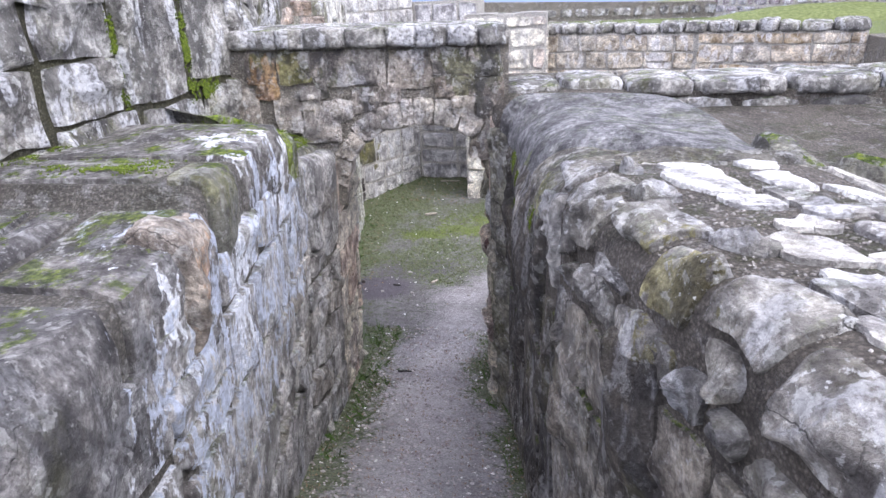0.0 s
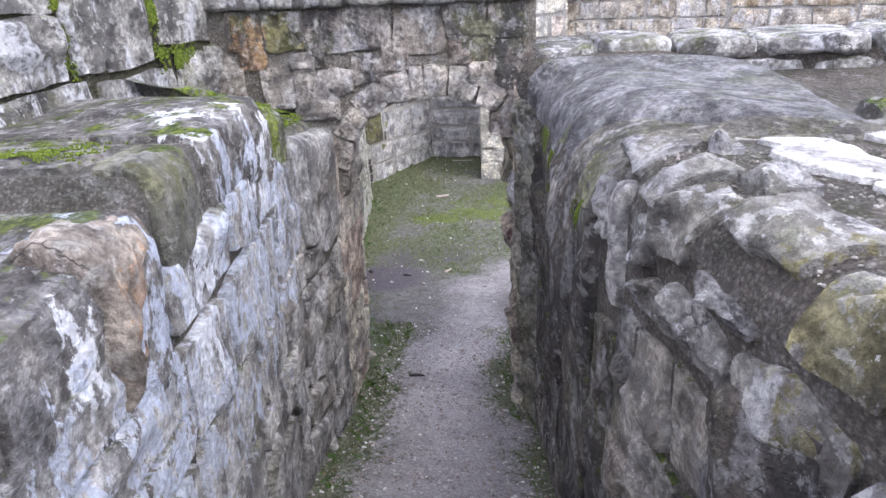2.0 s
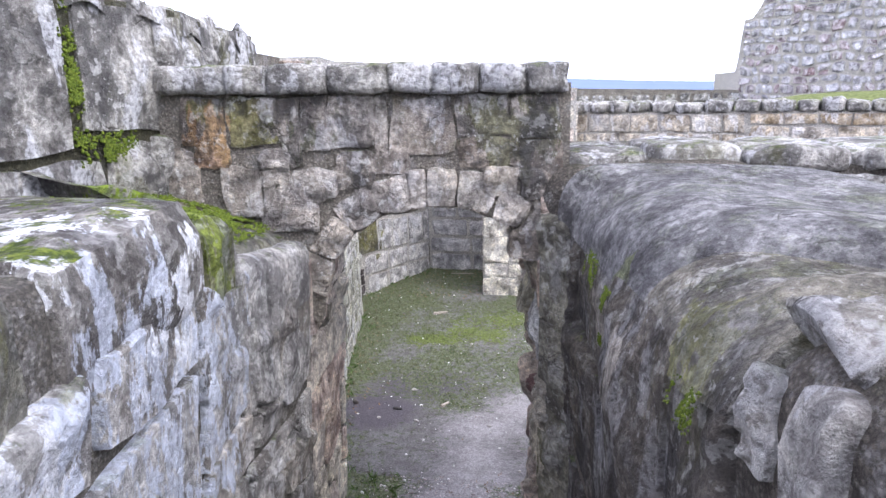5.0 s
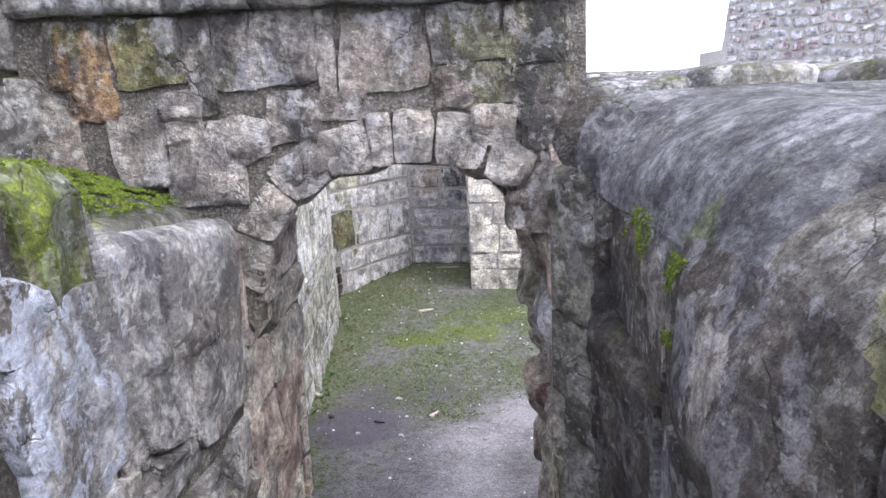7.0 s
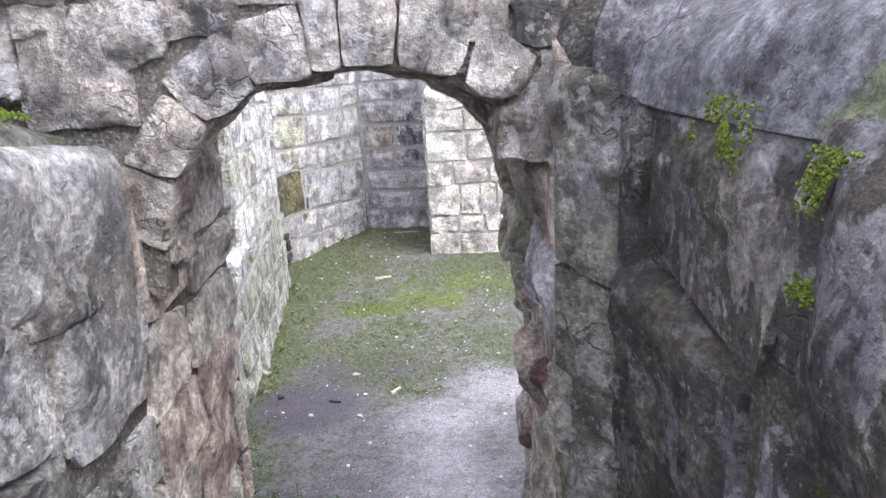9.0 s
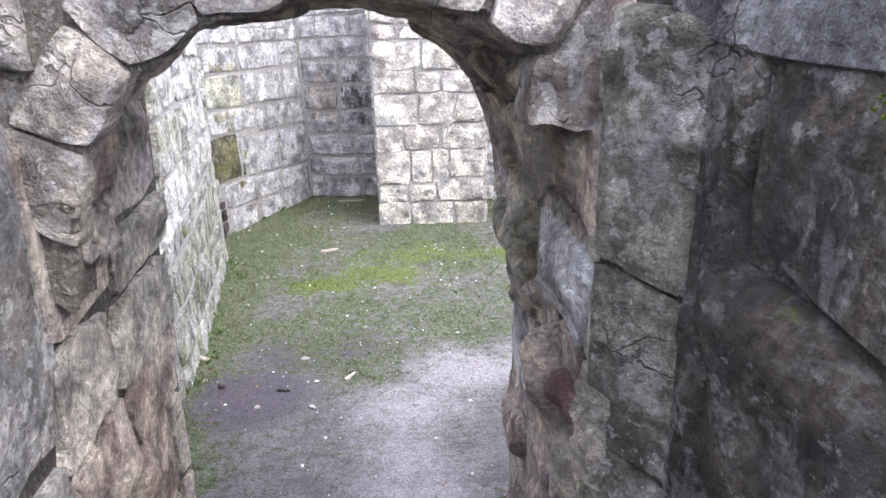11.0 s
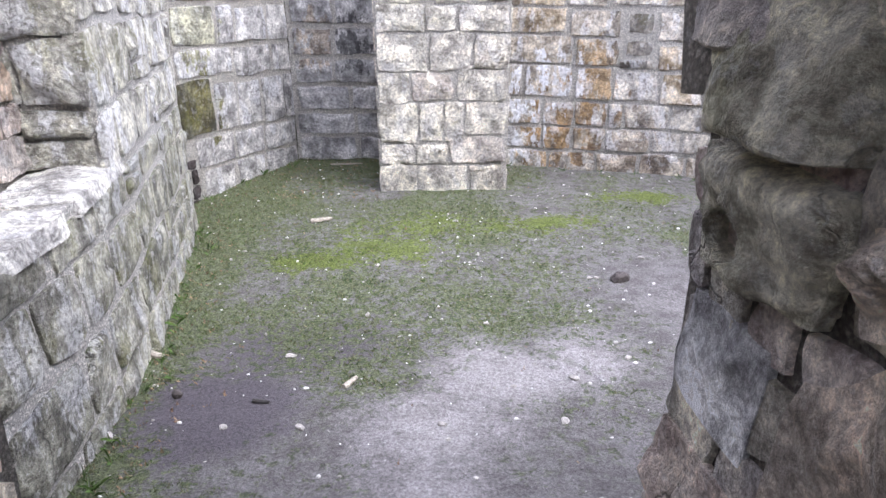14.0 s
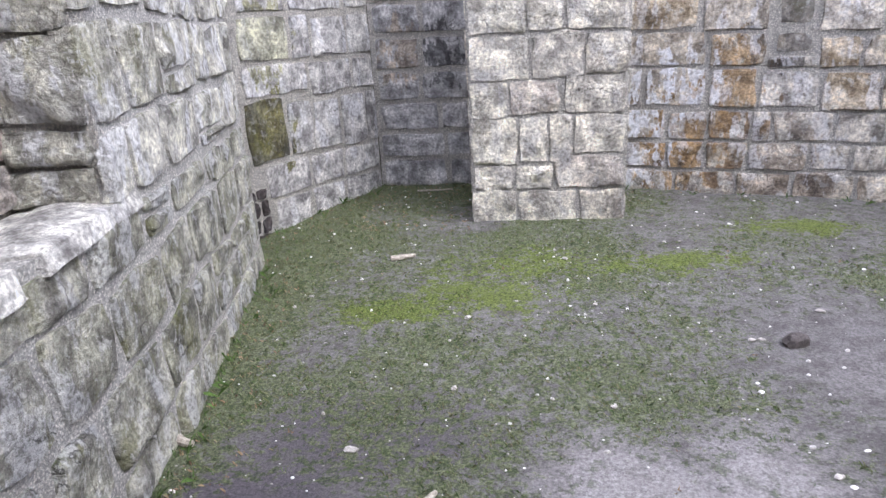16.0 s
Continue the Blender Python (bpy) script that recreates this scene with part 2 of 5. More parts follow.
M_RIGHT = stone_material("dark_weathered_stone", [(0.21, 0.185, 0.155), (0.27, 0.235, 0.195), (0.17, 0.158, 0.14), (0.33, 0.295, 0.245)], 0.5, 0.5, 0.10, 0.9, 0.25, (), 0.04, (1, 1, 0.35))
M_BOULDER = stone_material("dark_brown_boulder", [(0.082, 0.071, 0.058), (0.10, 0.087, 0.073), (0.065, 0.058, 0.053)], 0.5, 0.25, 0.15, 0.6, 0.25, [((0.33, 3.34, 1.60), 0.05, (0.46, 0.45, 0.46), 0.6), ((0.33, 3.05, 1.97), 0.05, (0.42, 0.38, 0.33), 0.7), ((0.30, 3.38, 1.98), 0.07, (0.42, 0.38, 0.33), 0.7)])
M_CAP = stone_material("smooth_dark_cap", [(0.135, 0.132, 0.136), (0.165, 0.162, 0.165)], 0.35, 0.16, 0.03, 0.2, 0.15, [
    ((0.36, 3.26, 2.14), 0.05, (0.12, 0.14, 0.03), 0.6), ((0.75, 2.62, 2.4), 0.07, (0.24, 0.22, 0.10), 0.5)], 0.02)
M_TOP = stone_material("rubble_top_stone", [(0.25, 0.235, 0.22), (0.19, 0.185, 0.185), (0.32, 0.295, 0.26), (0.21, 0.195, 0.165)], 0.4, 0.6, 0.3, 0.25, 0.2, [
    ((0.72, 1.52, 2.36), 0.10, (0.24, 0.21, 0.07), 0.7)])
M_CREAM = stone_material("cream_flagstone", [(0.46, 0.43, 0.38), (0.54, 0.51, 0.47), (0.42, 0.40, 0.38)], 0.25, 0.5, 0.4, 0.0, 0.1)
M_WHITE = stone_material("white_flagstone", [(0.66, 0.64, 0.60), (0.74, 0.72, 0.69)], 0.06, 0.3, 0.2, 0.0, 0.0)
M_ARCH = stone_material("brown_grey_stone", WARM, 0.75, 0.4, 0.25, 0.6, 0.2, [
    ((-0.95, 3.9, 2.26), 0.16, (0.13, 0.13, 0.085), 0.8), ((-1.3, 3.85, 2.3), 0.14, (0.15, 0.14, 0.11), 0.6), ((0.0, 4.02, 2.52), 0.12, (0.10, 0.10, 0.055), 0.8), ((-1.1, 3.86, 2.56), 0.13, (0.17, 0.16, 0.05), 0.7), ((-1.22, 3.85, 2.45), 0.07, (0.45, 0.26, 0.15), 0.6)])
M_COPE = stone_material("mossy_coping_stone", [(0.27, 0.255, 0.235), (0.34, 0.325, 0.30), (0.22, 0.21, 0.195), (0.37, 0.355, 0.335)], 0.6, 0.55, 0.45, 0.6, 0.35)
M_HIGH = stone_material("mossy_wall_stone", [(0.27, 0.255, 0.235), (0.34, 0.325, 0.30), (0.22, 0.21, 0.19), (0.37, 0.355, 0.34)], 0.65, 0.6, 0.6, 0.8, 0.5)
M_VOUS = stone_material("pale_voussoir_stone", [(0.33, 0.285, 0.24), (0.40, 0.355, 0.30), (0.28, 0.25, 0.23), (0.44, 0.41, 0.37)], 0.35, 0.5, 0.2, 0.2, 0.1)
M_JAMB = stone_material("brown_rubble_stone", [(0.58, 0.53, 0.43), (0.64, 0.59, 0.49), (0.53, 0.48, 0.38), (0.60, 0.54, 0.48), (0.50, 0.36, 0.30), (0.50, 0.45, 0.42)], 0.15, 0.25, 0.1, 0.2, 0.2, (), 0.06)
M_OLIVE = stone_material("olive_weathered_stone", [(0.50, 0.47, 0.36), (0.44, 0.41, 0.31)], 0.2, 0.25, 0.1, 0.2, 0.35, (), 0.05)
M_STRIP = stone_material("green_tinged_stone", [(0.21, 0.20, 0.155), (0.25, 0.235, 0.19)], 0.35, 0.4, 0.15, 0.3, 0.5)
M_TAN = stone_material("tan_sandstone", [(0.58, 0.48, 0.39), (0.62, 0.55, 0.46), (0.54, 0.42, 0.34)], 0.12, 0.25, 0.1, 0.1, 0.1, (), 0.05)
M_CORNER = stone_material("tan_corner_stone", [(0.33, 0.28, 0.235), (0.37, 0.32, 0.27)], 0.35, 0.4, 0.1, 0.1, 0.1, [((-0.56, 1.76, 2.12), 0.07, (0.42, 0.26, 0.16), 0.7)], 0.04)
M_RED = stone_material("dark_red_sandstone", [(0.27, 0.155, 0.14), (0.24, 0.14, 0.13)], 0.3, 0.3, 0.1, 0.0, 0.0, (), 0.04)
M_SHELF = stone_material("brown_cap_stone", [(0.15, 0.138, 0.115), (0.18, 0.166, 0.138)], 0.45, 0.3, 0.1, 0.2, 0.35, [((0.42, 2.72, 2.2), 0.10, (0.20, 0.20, 0.06), 0.6)], 0.035)
M_GREYSTONE = stone_material("pale_grey_stone", [(0.68, 0.67, 0.66)], 0.15, 0.4, 0.25, 0.1, 0.08, (), 0.06)
M_PIER = stone_material("pale_sandstone", PALE, 0.07, 0.3, 0.2, 0.2, 0.08)
M_ASH = stone_material("pale_ashlar", [(0.50, 0.48, 0.46), (0.58, 0.56, 0.54), (0.44, 0.42, 0.41), (0.62, 0.60, 0.58)], 0.14, 0.5, 0.5, 0.2, 0.08, [((-2.22, 9.45, 0.85), 0.14, (0.13, 0.12, 0.035), 0.9), ((-2.3, 9.45, 1.5), 0.16, (0.30, 0.29, 0.13), 0.7)])
M_RECESS = stone_material("grey_ashlar", [(0.46, 0.45, 0.44), (0.52, 0.50, 0.50), (0.42, 0.41, 0.41)], 0.3, 0.3, 0.15, 0.1, 0.05, [((-1.45, 10.48, 1.28), 0.13, (0.42, 0.32, 0.22), 0.6), ((-1.1, 10.47, 1.25), 0.13, (0.06, 0.06, 0.065), 0.8)])
M_BACK = stone_material("ochre_ashlar", OCHRE, 0.13, 0.45, 0.5, 0.2, 0.05, [
    ((0.58, 10.18, 0.75), 0.2, LIME, 0.8), ((0.55, 10.2, 0.35), 0.16, LIME, 0.7), ((0.95, 10.08, 0.95), 0.13, LIME, 0.7), ((1.2, 10.0, 0.93), 0.2, RUST, 0.75), ((1.0, 10.05, 0.6), 0.22, RUST, 0.65),
    ((0.85, 10.12, 0.45), 0.25, RUST, 0.75), ((1.5, 9.92, 1.3), 0.14, (0.06, 0.055, 0.055), 0.7), ((1.6, 9.9, 0.15), 0.3, (0.22, 0.16, 0.12), 0.5)])
M_ROOM_L = stone_material("lichened_ashlar", [(0.50, 0.48, 0.41), (0.60, 0.58, 0.52), (0.40, 0.385, 0.32), (0.64, 0.62, 0.57)], 0.22, 0.65, 0.6, 0.4, 0.5)
M_PLINTH = stone_material("olive_grey_ashlar", [(0.31, 0.30, 0.24), (0.40, 0.39, 0.32), (0.25, 0.245, 0.20), (0.45, 0.435, 0.38)], 0.28, 0.5, 0.4, 0.4, 0.6)
M_MOSSBLOCK = stone_material("moss_stained_block", [(0.15, 0.135, 0.06), (0.12, 0.11, 0.05)], 0.6, 0.25, 0.05, 0.3, 0.5)
M_ALGAE = stone_material("algae_tinted_block", [(0.46, 0.45, 0.35), (0.42, 0.41, 0.31)], 0.3, 0.3, 0.2, 0.3, 0.4)
M_CRUMBLED = stone_material("crumbled_dark_stone", [(0.06, 0.05, 0.05), (0.09, 0.07, 0.065), (0.05, 0.045, 0.05)], 0.5, 0.1, 0.0, 0.1, 0.1)
M_LEDGE = stone_material("white_ledge_stone", [(0.62, 0.60, 0.56)], 0.1, 0.4, 0.3, 0.0, 0.05)
M_NICHE = stone_material("reddish_stone", [(0.48, 0.40, 0.35), (0.58, 0.43, 0.31), (0.52, 0.48, 0.44), (0.42, 0.34, 0.30)], 0.25, 0.3, 0.2, 0.2, 0.1)
M_TOWER = stone_material("tower_stone", [(0.34, 0.31, 0.33), (0.60, 0.59, 0.63), (0.32, 0.20, 0.21), (0.46, 0.46, 0.50), (0.28, 0.26, 0.28), (0.55, 0.55, 0.60)], 0.3, 0.5, 0.5, 0.0, 0.05)
M_MORTAR_D = mortar_material("dark_mortar", (0.20, 0.178, 0.155), 0.45, 0.3, 0.35)
M_MORTAR_M = mortar_material("mossy_mortar", (0.12, 0.115, 0.075), 0.4, 0.8, 0.1)
M_MORTAR_L = mortar_material("washed_mortar", (0.20, 0.185, 0.165), 0.4, 0.2, 0.4)
M_MORTAR = mortar_material("grey_mortar", (0.33, 0.30, 0.26), 0.28, 0.3, 0.4)
M_MORTAR_P = mortar_material("pale_mortar", (0.70, 0.67, 0.62), 0.08, 0.1, 0.6)
M_MORTAR_W = mortar_material("white_lime_mortar", (0.78, 0.76, 0.73), 0.06, 0.05, 0.5)
M_GRAVEL = mortar_material("gravel_mortar", (0.33, 0.31, 0.29), 0.3, 0.25, 0.6)


# ---- helpers for the masonry ----
def lerp(a, b, f):
    return a + (b - a) * f


def smooth(lo, hi, v):
    f = min(1.0, max(0.0, (v - lo) / (hi - lo)))
    return f * f * (3 - 2 * f)


def table(pairs):
    xs, ys = [p[0] for p in pairs], [p[1] for p in pairs]
    return lambda v: float(np.interp(v, xs, ys))


def fbm(p, octaves=4):
    return noise.fractal(p, 0.8, 2.1, octaves)


def mesh(name, verts, faces, material, shade=True):
    me = bpy.data.meshes.new(name)
    me.from_pydata([tuple(v) for v in verts], [], faces)
    me.materials.append(material)
    if shade:
        me.polygons.foreach_set("use_smooth", [True] * len(me.polygons))
    me.validate()
    me.update()
    if shade:
        me.set_sharp_from_angle(angle=radians(38))
    return me


def child(name, me, parent, label=""):
    ob = new(name, me)
    ob.parent = parent
    if label:
        tagged(ob, label)
    return ob


def normal_of(surf, u, v):
    e = 0.01
    n = (surf(u + e, v) - surf(u - e, v)).cross(surf(u, v + e) - surf(u, v - e))
    return n.normalized()


def stone_mesh(name, surf, corners, material, n=5, proud=0.03, rough=0.012, gap=0.008, round_=0.30, flip=1, edge=16, ragged=0.09):
    """One stone lying in a curved wall: four (u, v) corners; its face stands out of the wall and its rim sinks into the joint."""
    (a, b, c, d) = [Vector(p) for p in corners]
    mid = (a + b + c + d) / 4
    w = ((b - a).length + (c - d).length) / 2
    h = ((d - a).length + (c - b).length) / 2
    fw, fh = max(0.3, 1 - 2 * gap / w), max(0.3, 1 - 2 * gap / h)
    size = min(w, h)
    seed = Vector((random.uniform(0, 50), random.uniform(0, 50), random.uniform(0, 50)))
    tiltu, tiltv = random.uniform(-1, 1) * rough * 0.7, random.uniform(-1, 1) * rough * 0.7
    ms = round_ * min(1.0, 0.35 / max(size, 0.05)) if size > 0.35 else round_
    verts, faces = [], []
    nu = max(4, round(n * min(2.0, max(0.7, w / size) ** 0.6)))
    nv = max(4, round(n * min(2.0, max(0.7, h / size) ** 0.6)))
    nrm = normal_of(surf, *mid) * flip
    cuts = []
    for _ in range(random.randint(3, 5)):
        a0 = random.uniform(0, 6.283)
        cuts.append((math.cos(a0), math.sin(a0), random.uniform(0.05, 0.8), random.uniform(0.4, 1.0) * rough * 2.6))
    for j in range(nv + 1):
        for i in range(nu + 1):
            s, t = 2 * i / nu - 1, 2 * j / nv - 1
            s, t = math.copysign(1 - (1 - abs(s)) ** 1.5, s), math.copysign(1 - (1 - abs(t)) ** 1.5, t)
            m = max(abs(s), abs(t))
            su = s * math.sqrt(max(0.0, 1 - ms * t * t * m)) * fw
            tv = t * math.sqrt(max(0.0, 1 - ms * s * s * m)) * fh
            p = lerp(lerp(a, b, (su + 1) / 2), lerp(d, c, (su + 1) / 2), (tv + 1) / 2)
            q = Vector((p.x, p.y, 0)) / max(size, 0.08) * 1.3 + seed
            wob = size * ragged * m
            p = p + Vector((noise.noise(q * 1.4), noise.noise(q * 1.4 + Vector((9, 4, 2))))) * wob
            depth = proud * (1 - m ** edge) - 0.022 * m ** 24
            depth += (fbm(q * 1.5) * rough * 0.55 + (tiltu * s + tiltv * t) * 1.4) * (1 - 0.7 * m ** 10)
            depth -= max(max(0.0, x * s + y * t - o) * q for x, y, o, q in cuts)
            if m < 0.96:
                depth = max(depth, 0.003 + 0.25 * proud)
            base = surf(p.x, p.y)
            k = normal_of(surf, p.x, p.y) * flip if n > 7 else nrm
            verts.append(base + k * depth)
    for j in range(nv):
        for i in range(nu):
            k = j * (nu + 1) + i
            f = (k, k + 1, k + nu + 2, k + nu + 1)
            faces.append(f if flip > 0 else f[::-1])
    return mesh(name, verts, faces, material)


def quad(u0, v0, u1, v1):
    return [(u0, v0), (u1, v0), (u1, v1), (u0, v1)]


def courses(u0, u1, v0, v1, heights, widths, wander=0.03, split=0.15, top=None, pitch=3.4):
    """Irregular courses over a stretch of wall: quads whose corners are shared, so that they never overlap."""
    def warp(u, v):
        q = Vector((u * pitch, v * pitch, 3.3))
        f = 1.0 if v0 + 0.01 < v < v1 - 0.01 else 0.0
        return (u + noise.noise(q) * wander * 1.5, v + noise.noise(q + Vector((5, 5, 5))) * wander * 2 * f)
    rows, v = [v0], v0
    while v < v1 - heights[0] * 0.6:
        v += random.uniform(*heights)
        rows.append(min(v, v1))
    rows[-1] = v1
    out = []
    for lo, hi in zip(rows, rows[1:]):
        u = u0 - random.uniform(0, widths[1] * 0.5)
        while u < u1 - 0.03:
            w = random.uniform(*widths)
            left, right = max(u, u0), min(u + w, u1)
            if u1 - right < widths[0] * 0.5:
                right = u1
            if right - left > 0.04:
                if random.random() < split and hi - lo > 0.16:
                    m = lerp(lo, hi, random.uniform(0.4, 0.6))
                    parts = [(lo, m), (m, hi)]
                else:
                    parts = [(lo, hi)]
                for p, q in parts:
                    if top is None or top((left + right) / 2) > (p + q) / 2:
                        out.append([warp(left, p), warp(right, p), warp(right, q), warp(left, q)])
            u = right
            if right >= u1:
                break
    return out


def lay(parent, surf, quads, material, n=5, proud=0.03, rough=0.012, gap=0.008, flip=1, name="stone", label="", round_=0.3, edge=16, ragged=0.09):
    made = []
    for q in quads:
        mat = random.choice(material) if isinstance(material, list) else material
        me = stone_mesh(name, surf, q, mat, n, random.uniform(0.6, 1.3) * proud, rough, gap, round_, flip, edge, ragged)
        made.append(child(name, me, parent, label))
    return made


def sheet(surf, u0, u1, v0, v1, du, dv, sink=0.0, rough=0.0, flip=1):
    """A fine mesh over a stretch of a surface, with a slightly uneven face."""
    nu, nv = max(1, round((u1 - u0) / du)), max(1, round((v1 - v0) / dv))
    verts, faces = [], []
    for j in range(nv + 1):
        for i in range(nu + 1):
            u, v = lerp(u0, u1, i / nu), lerp(v0, v1, j / nv)
            p = surf(u, v)
            verts.append(p + normal_of(surf, u, v) * flip * (fbm(p * 4.0) * rough - sink))
    for j in range(nv):
        for i in range(nu):
            k = j * (nu + 1) + i
            f = (k, k + 1, k + nu + 2, k + nu + 1)
            faces.append(f if flip > 0 else f[::-1])
    return verts, faces


def plan(points, lean=0.0):
    """A wall face over a line on the plan: u runs along the line, v is the height."""
    pts = [Vector((*p, 0)) for p in points]
    us = [0.0]
    for p, q in zip(pts, pts[1:]):
        us.append(us[-1] + (q - p).length)

    def surf(u, v):
        k = 0
        while k < len(us) - 2 and u > us[k + 1]:
            k += 1
        f = (u - us[k]) / (us[k + 1] - us[k])
        p = lerp(pts[k], pts[k + 1], f)
        e = (pts[k + 1] - pts[k]).normalized()
        return Vector((p.x, p.y, v)) + Vector((-e.y, e.x, 0)) * lean * v
    surf.length = us[-1]
    return surf


def wall(name, points, z0, top, thick, material, label, side=1, sink=0.005, u0=0.0, u1=None, step=0.12, category="wall", lean=0.0):
    """A solid wall along a line on the plan; side 1: its face looks to the right of the line. top: a height, or a function of u."""
    s = plan(points, lean)
    u1 = s.length if u1 is None else u1
    tops = top if callable(top) else (lambda u: top)
    nu, nv = max(2, round((u1 - u0) / step)), 14
    verts, faces = [], []
    for i in range(nu + 1):
        u = lerp(u0, u1, i / nu)
        k = normal_of(s, u, 0.5) * side
        ring = []
        for j in range(nv + 1):
            p = s(u, lerp(z0, tops(u), j / nv))
            ring.append(p + k * (fbm(p * 3.0) * 0.005 - sink))
        a, b = s(u, tops(u)) - k * thick, s(u, z0) - k * thick
        verts += ring + [a, b]
    m = nv + 3
    for i in range(nu):
        for j in range(m):
            p, q = i * m + j, i * m + (j + 1) % m
            f = (p, p + m, q + m, q)
            faces.append(f if side > 0 else f[::-1])
    faces.append(tuple(range(m))[::-1] if side < 0 else tuple(range(m)))
    faces.append(tuple(range(nu * m, nu * m + m)) if side < 0 else tuple(range(nu * m, nu * m + m))[::-1])
    ob = tagged(new(name, mesh(name, verts, faces, material, False)), label, category, kind="structure")
    return ob, s


# ---- the plan ----
LEFT_X = table([(-1.6, -0.30), (0.0, -0.36), (1.1, -0.47), (1.75, -0.56), (2.36, -0.66), (3.1, -0.80), (3.75, -0.83), (4.57, -0.93)])
LEFT_TOP = table([(-1.6, 2.30), (1.32, 2.30), (1.36, 2.31), (1.90, 2.33), (1.96, 2.41), (2.96, 2.40), (3.0, 2.33), (3.2, 2.32), (3.24, 2.17), (3.9, 2.08), (4.57, 2.06)])
RIGHT_X = table([(-1.6, 1.28), (0.0, 1.16), (0.5, 1.06), (1.0, 0.92), (1.3, 0.82), (1.7, 0.66), (2.1, 0.53), (2.5, 0.45), (3.0, 0.38), (3.6, 0.29), (3.88, 0.23), (4.0, 0.11), (4.3, 0.085), (4.85, 0.06)])
RIGHT_TOP = table([(-1.6, 2.41), (2.36, 2.39), (2.46, 2.31), (2.8, 2.285), (3.3, 2.31), (3.6, 2.335), (3.95, 2.375), (4.1, 2.40), (4.85, 2.42)])
RIGHT_RIM = table([(-1.6, 0.14), (2.2, 0.15), (2.6, 0.26), (3.7, 0.30), (3.95, 0.22), (4.1, 0.10), (4.85, 0.06)])


def section(x_at, top_at, rim_at, way, batter, fall=0.0):
    """The side and the top of a passage wall in one surface: v below 0 goes down its face, above 0 over the rounded rim on to its top."""
    def surf(u, v):
        x, z, r = x_at(u), top_at(u), rim_at(u)
        a = math.pi * r / 4
        if v < -a:
            down = -v - a
            return Vector((x - way * batter * down * -1, u, z - r - down))
        if v > a:
            out = v - a
            return Vector((x + way * (r + out), u, z - fall * smooth(0.55, 1.1, out)))
        f = (v + a) / (2 * a) * math.pi / 2
        return Vector((x + way * r * (1 - math.cos(f)), u, z - r + r * math.sin(f)))
    return surf


LEFT = section(LEFT_X, LEFT_TOP, lambda u: 0.05, -1, 0.05)
RIGHT = section(RIGHT_X, RIGHT_TOP, RIGHT_RIM, 1, 0.0, 0.12)

ROOM_LEFT = [(-1.62, 4.60), (-1.70, 5.95), (-1.86, 7.0), (-2.10, 8.2), (-2.22, 8.72)]
DIAGONAL = [(-2.62, 8.78), (-2.40, 9.20), (-1.72, 10.50)]
RECESS = [(-1.72, 10.50), (-0.70, 10.45)]
BACK = [(-0.90, 10.61), (0.30, 10.27), (2.30, 9.70), (4.2, 9.05)]
BACK_Y = table([(-2.8, 10.7), (-0.9, 10.62), (0.3, 10.27), (2.3, 9.70), (4.2, 9.05)])
ROOM_X = table([(4.5, -1.62), (5.95, -1.70), (7.0, -1.86), (8.2, -2.10), (8.72, -2.22), (8.8, -2.6), (9.2, -2.4), (10.5, -1.72)])


def floor_z(x, y):
    return float(np.interp(y, [-2, 0.0, 3.4, 4.6, 7.0, 9.0, 11], [1.5, 1.42, 0.33, 0.19, 0.0, 0.04, 0.12]))


def sunken(x, y):
    """True over the passage and the roofless room, which lie lower than the ground round them."""
    if y < 4.7:
        return y > -1.5 and LEFT_X(y) - 0.3 < x < RIGHT_X(y) + 0.3
    return ROOM_X(y) - 0.55 < x < 4.25 and y < BACK_Y(x) + 0.25


PATCHES = [(-0.25, 2.6, 0.75, 1.4), (-0.30, 3.3, 0.66, 1.3), (-0.36, 3.9, 0.56, 1.0), (-0.38, 4.7, 0.42, 0.9), (-0.34, 5.4, 0.42, 0.7), (-0.36, 6.05, 0.50, 0.45), (-0.05, 6.5, 0.55, 0.42), (0.35, 6.65, 0.45, 0.38), (1.7, 7.1, 0.8, 0.5)]
SODS = [(-0.78, 8.22, 0.55, 0.36), (-0.50, 8.6, 0.55, 0.34), (0.50, 8.62, 0.55, 0.24), (-1.2, 7.95, 0.40, 0.2), (1.5, 9.2, 0.6, 0.2)]


def worn_bright(x, y):
    q = Vector((x * 1.6, y * 1.6, 0.4))
    best = max(1 - math.hypot((x - a) / p, (y - b) / q2) for a, b, p, q2 in PATCHES)
    # last term paints the passage floor brighter, for sky light it lacks
    return best + fbm(q, 5) * 0.45 + 0.6 * smooth(5.4, 4.6, y)


def turf(x, y):
    if y < 5.2:
        if y > 4.5 and x < LEFT_X(4.57):
            return 0.6
        edge = min(x - LEFT_X(y), RIGHT_X(y) - x)
        return 0.9 - edge * 4.0 + fbm(Vector((x * 3, y * 3, 1)), 4) * 0.6
    q = Vector((x * 1.3, y * 1.3, 7.7))
    wall_side = 0.6 * smooth(0.5, 0.0, abs(x - ROOM_X(y)))
    band = smooth(6.1, 7.4, y) * 0.55 - 0.9 * smooth(0.4, 1.6, x) * smooth(8.5, 7.6, y)
    bare = -0.5 * max(0.0, 1 - math.hypot((x - 0.25) / 0.7, (y - 7.35) / 0.45))
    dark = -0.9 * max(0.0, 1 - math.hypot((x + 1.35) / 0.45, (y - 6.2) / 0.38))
    return -0.04 - 0.2 * smooth(0.2, 1.0, x) + wall_side + band + dark + bare + fbm(q, 5) * 0.55 - 0.8 * max(0.0, worn_bright(x, y))


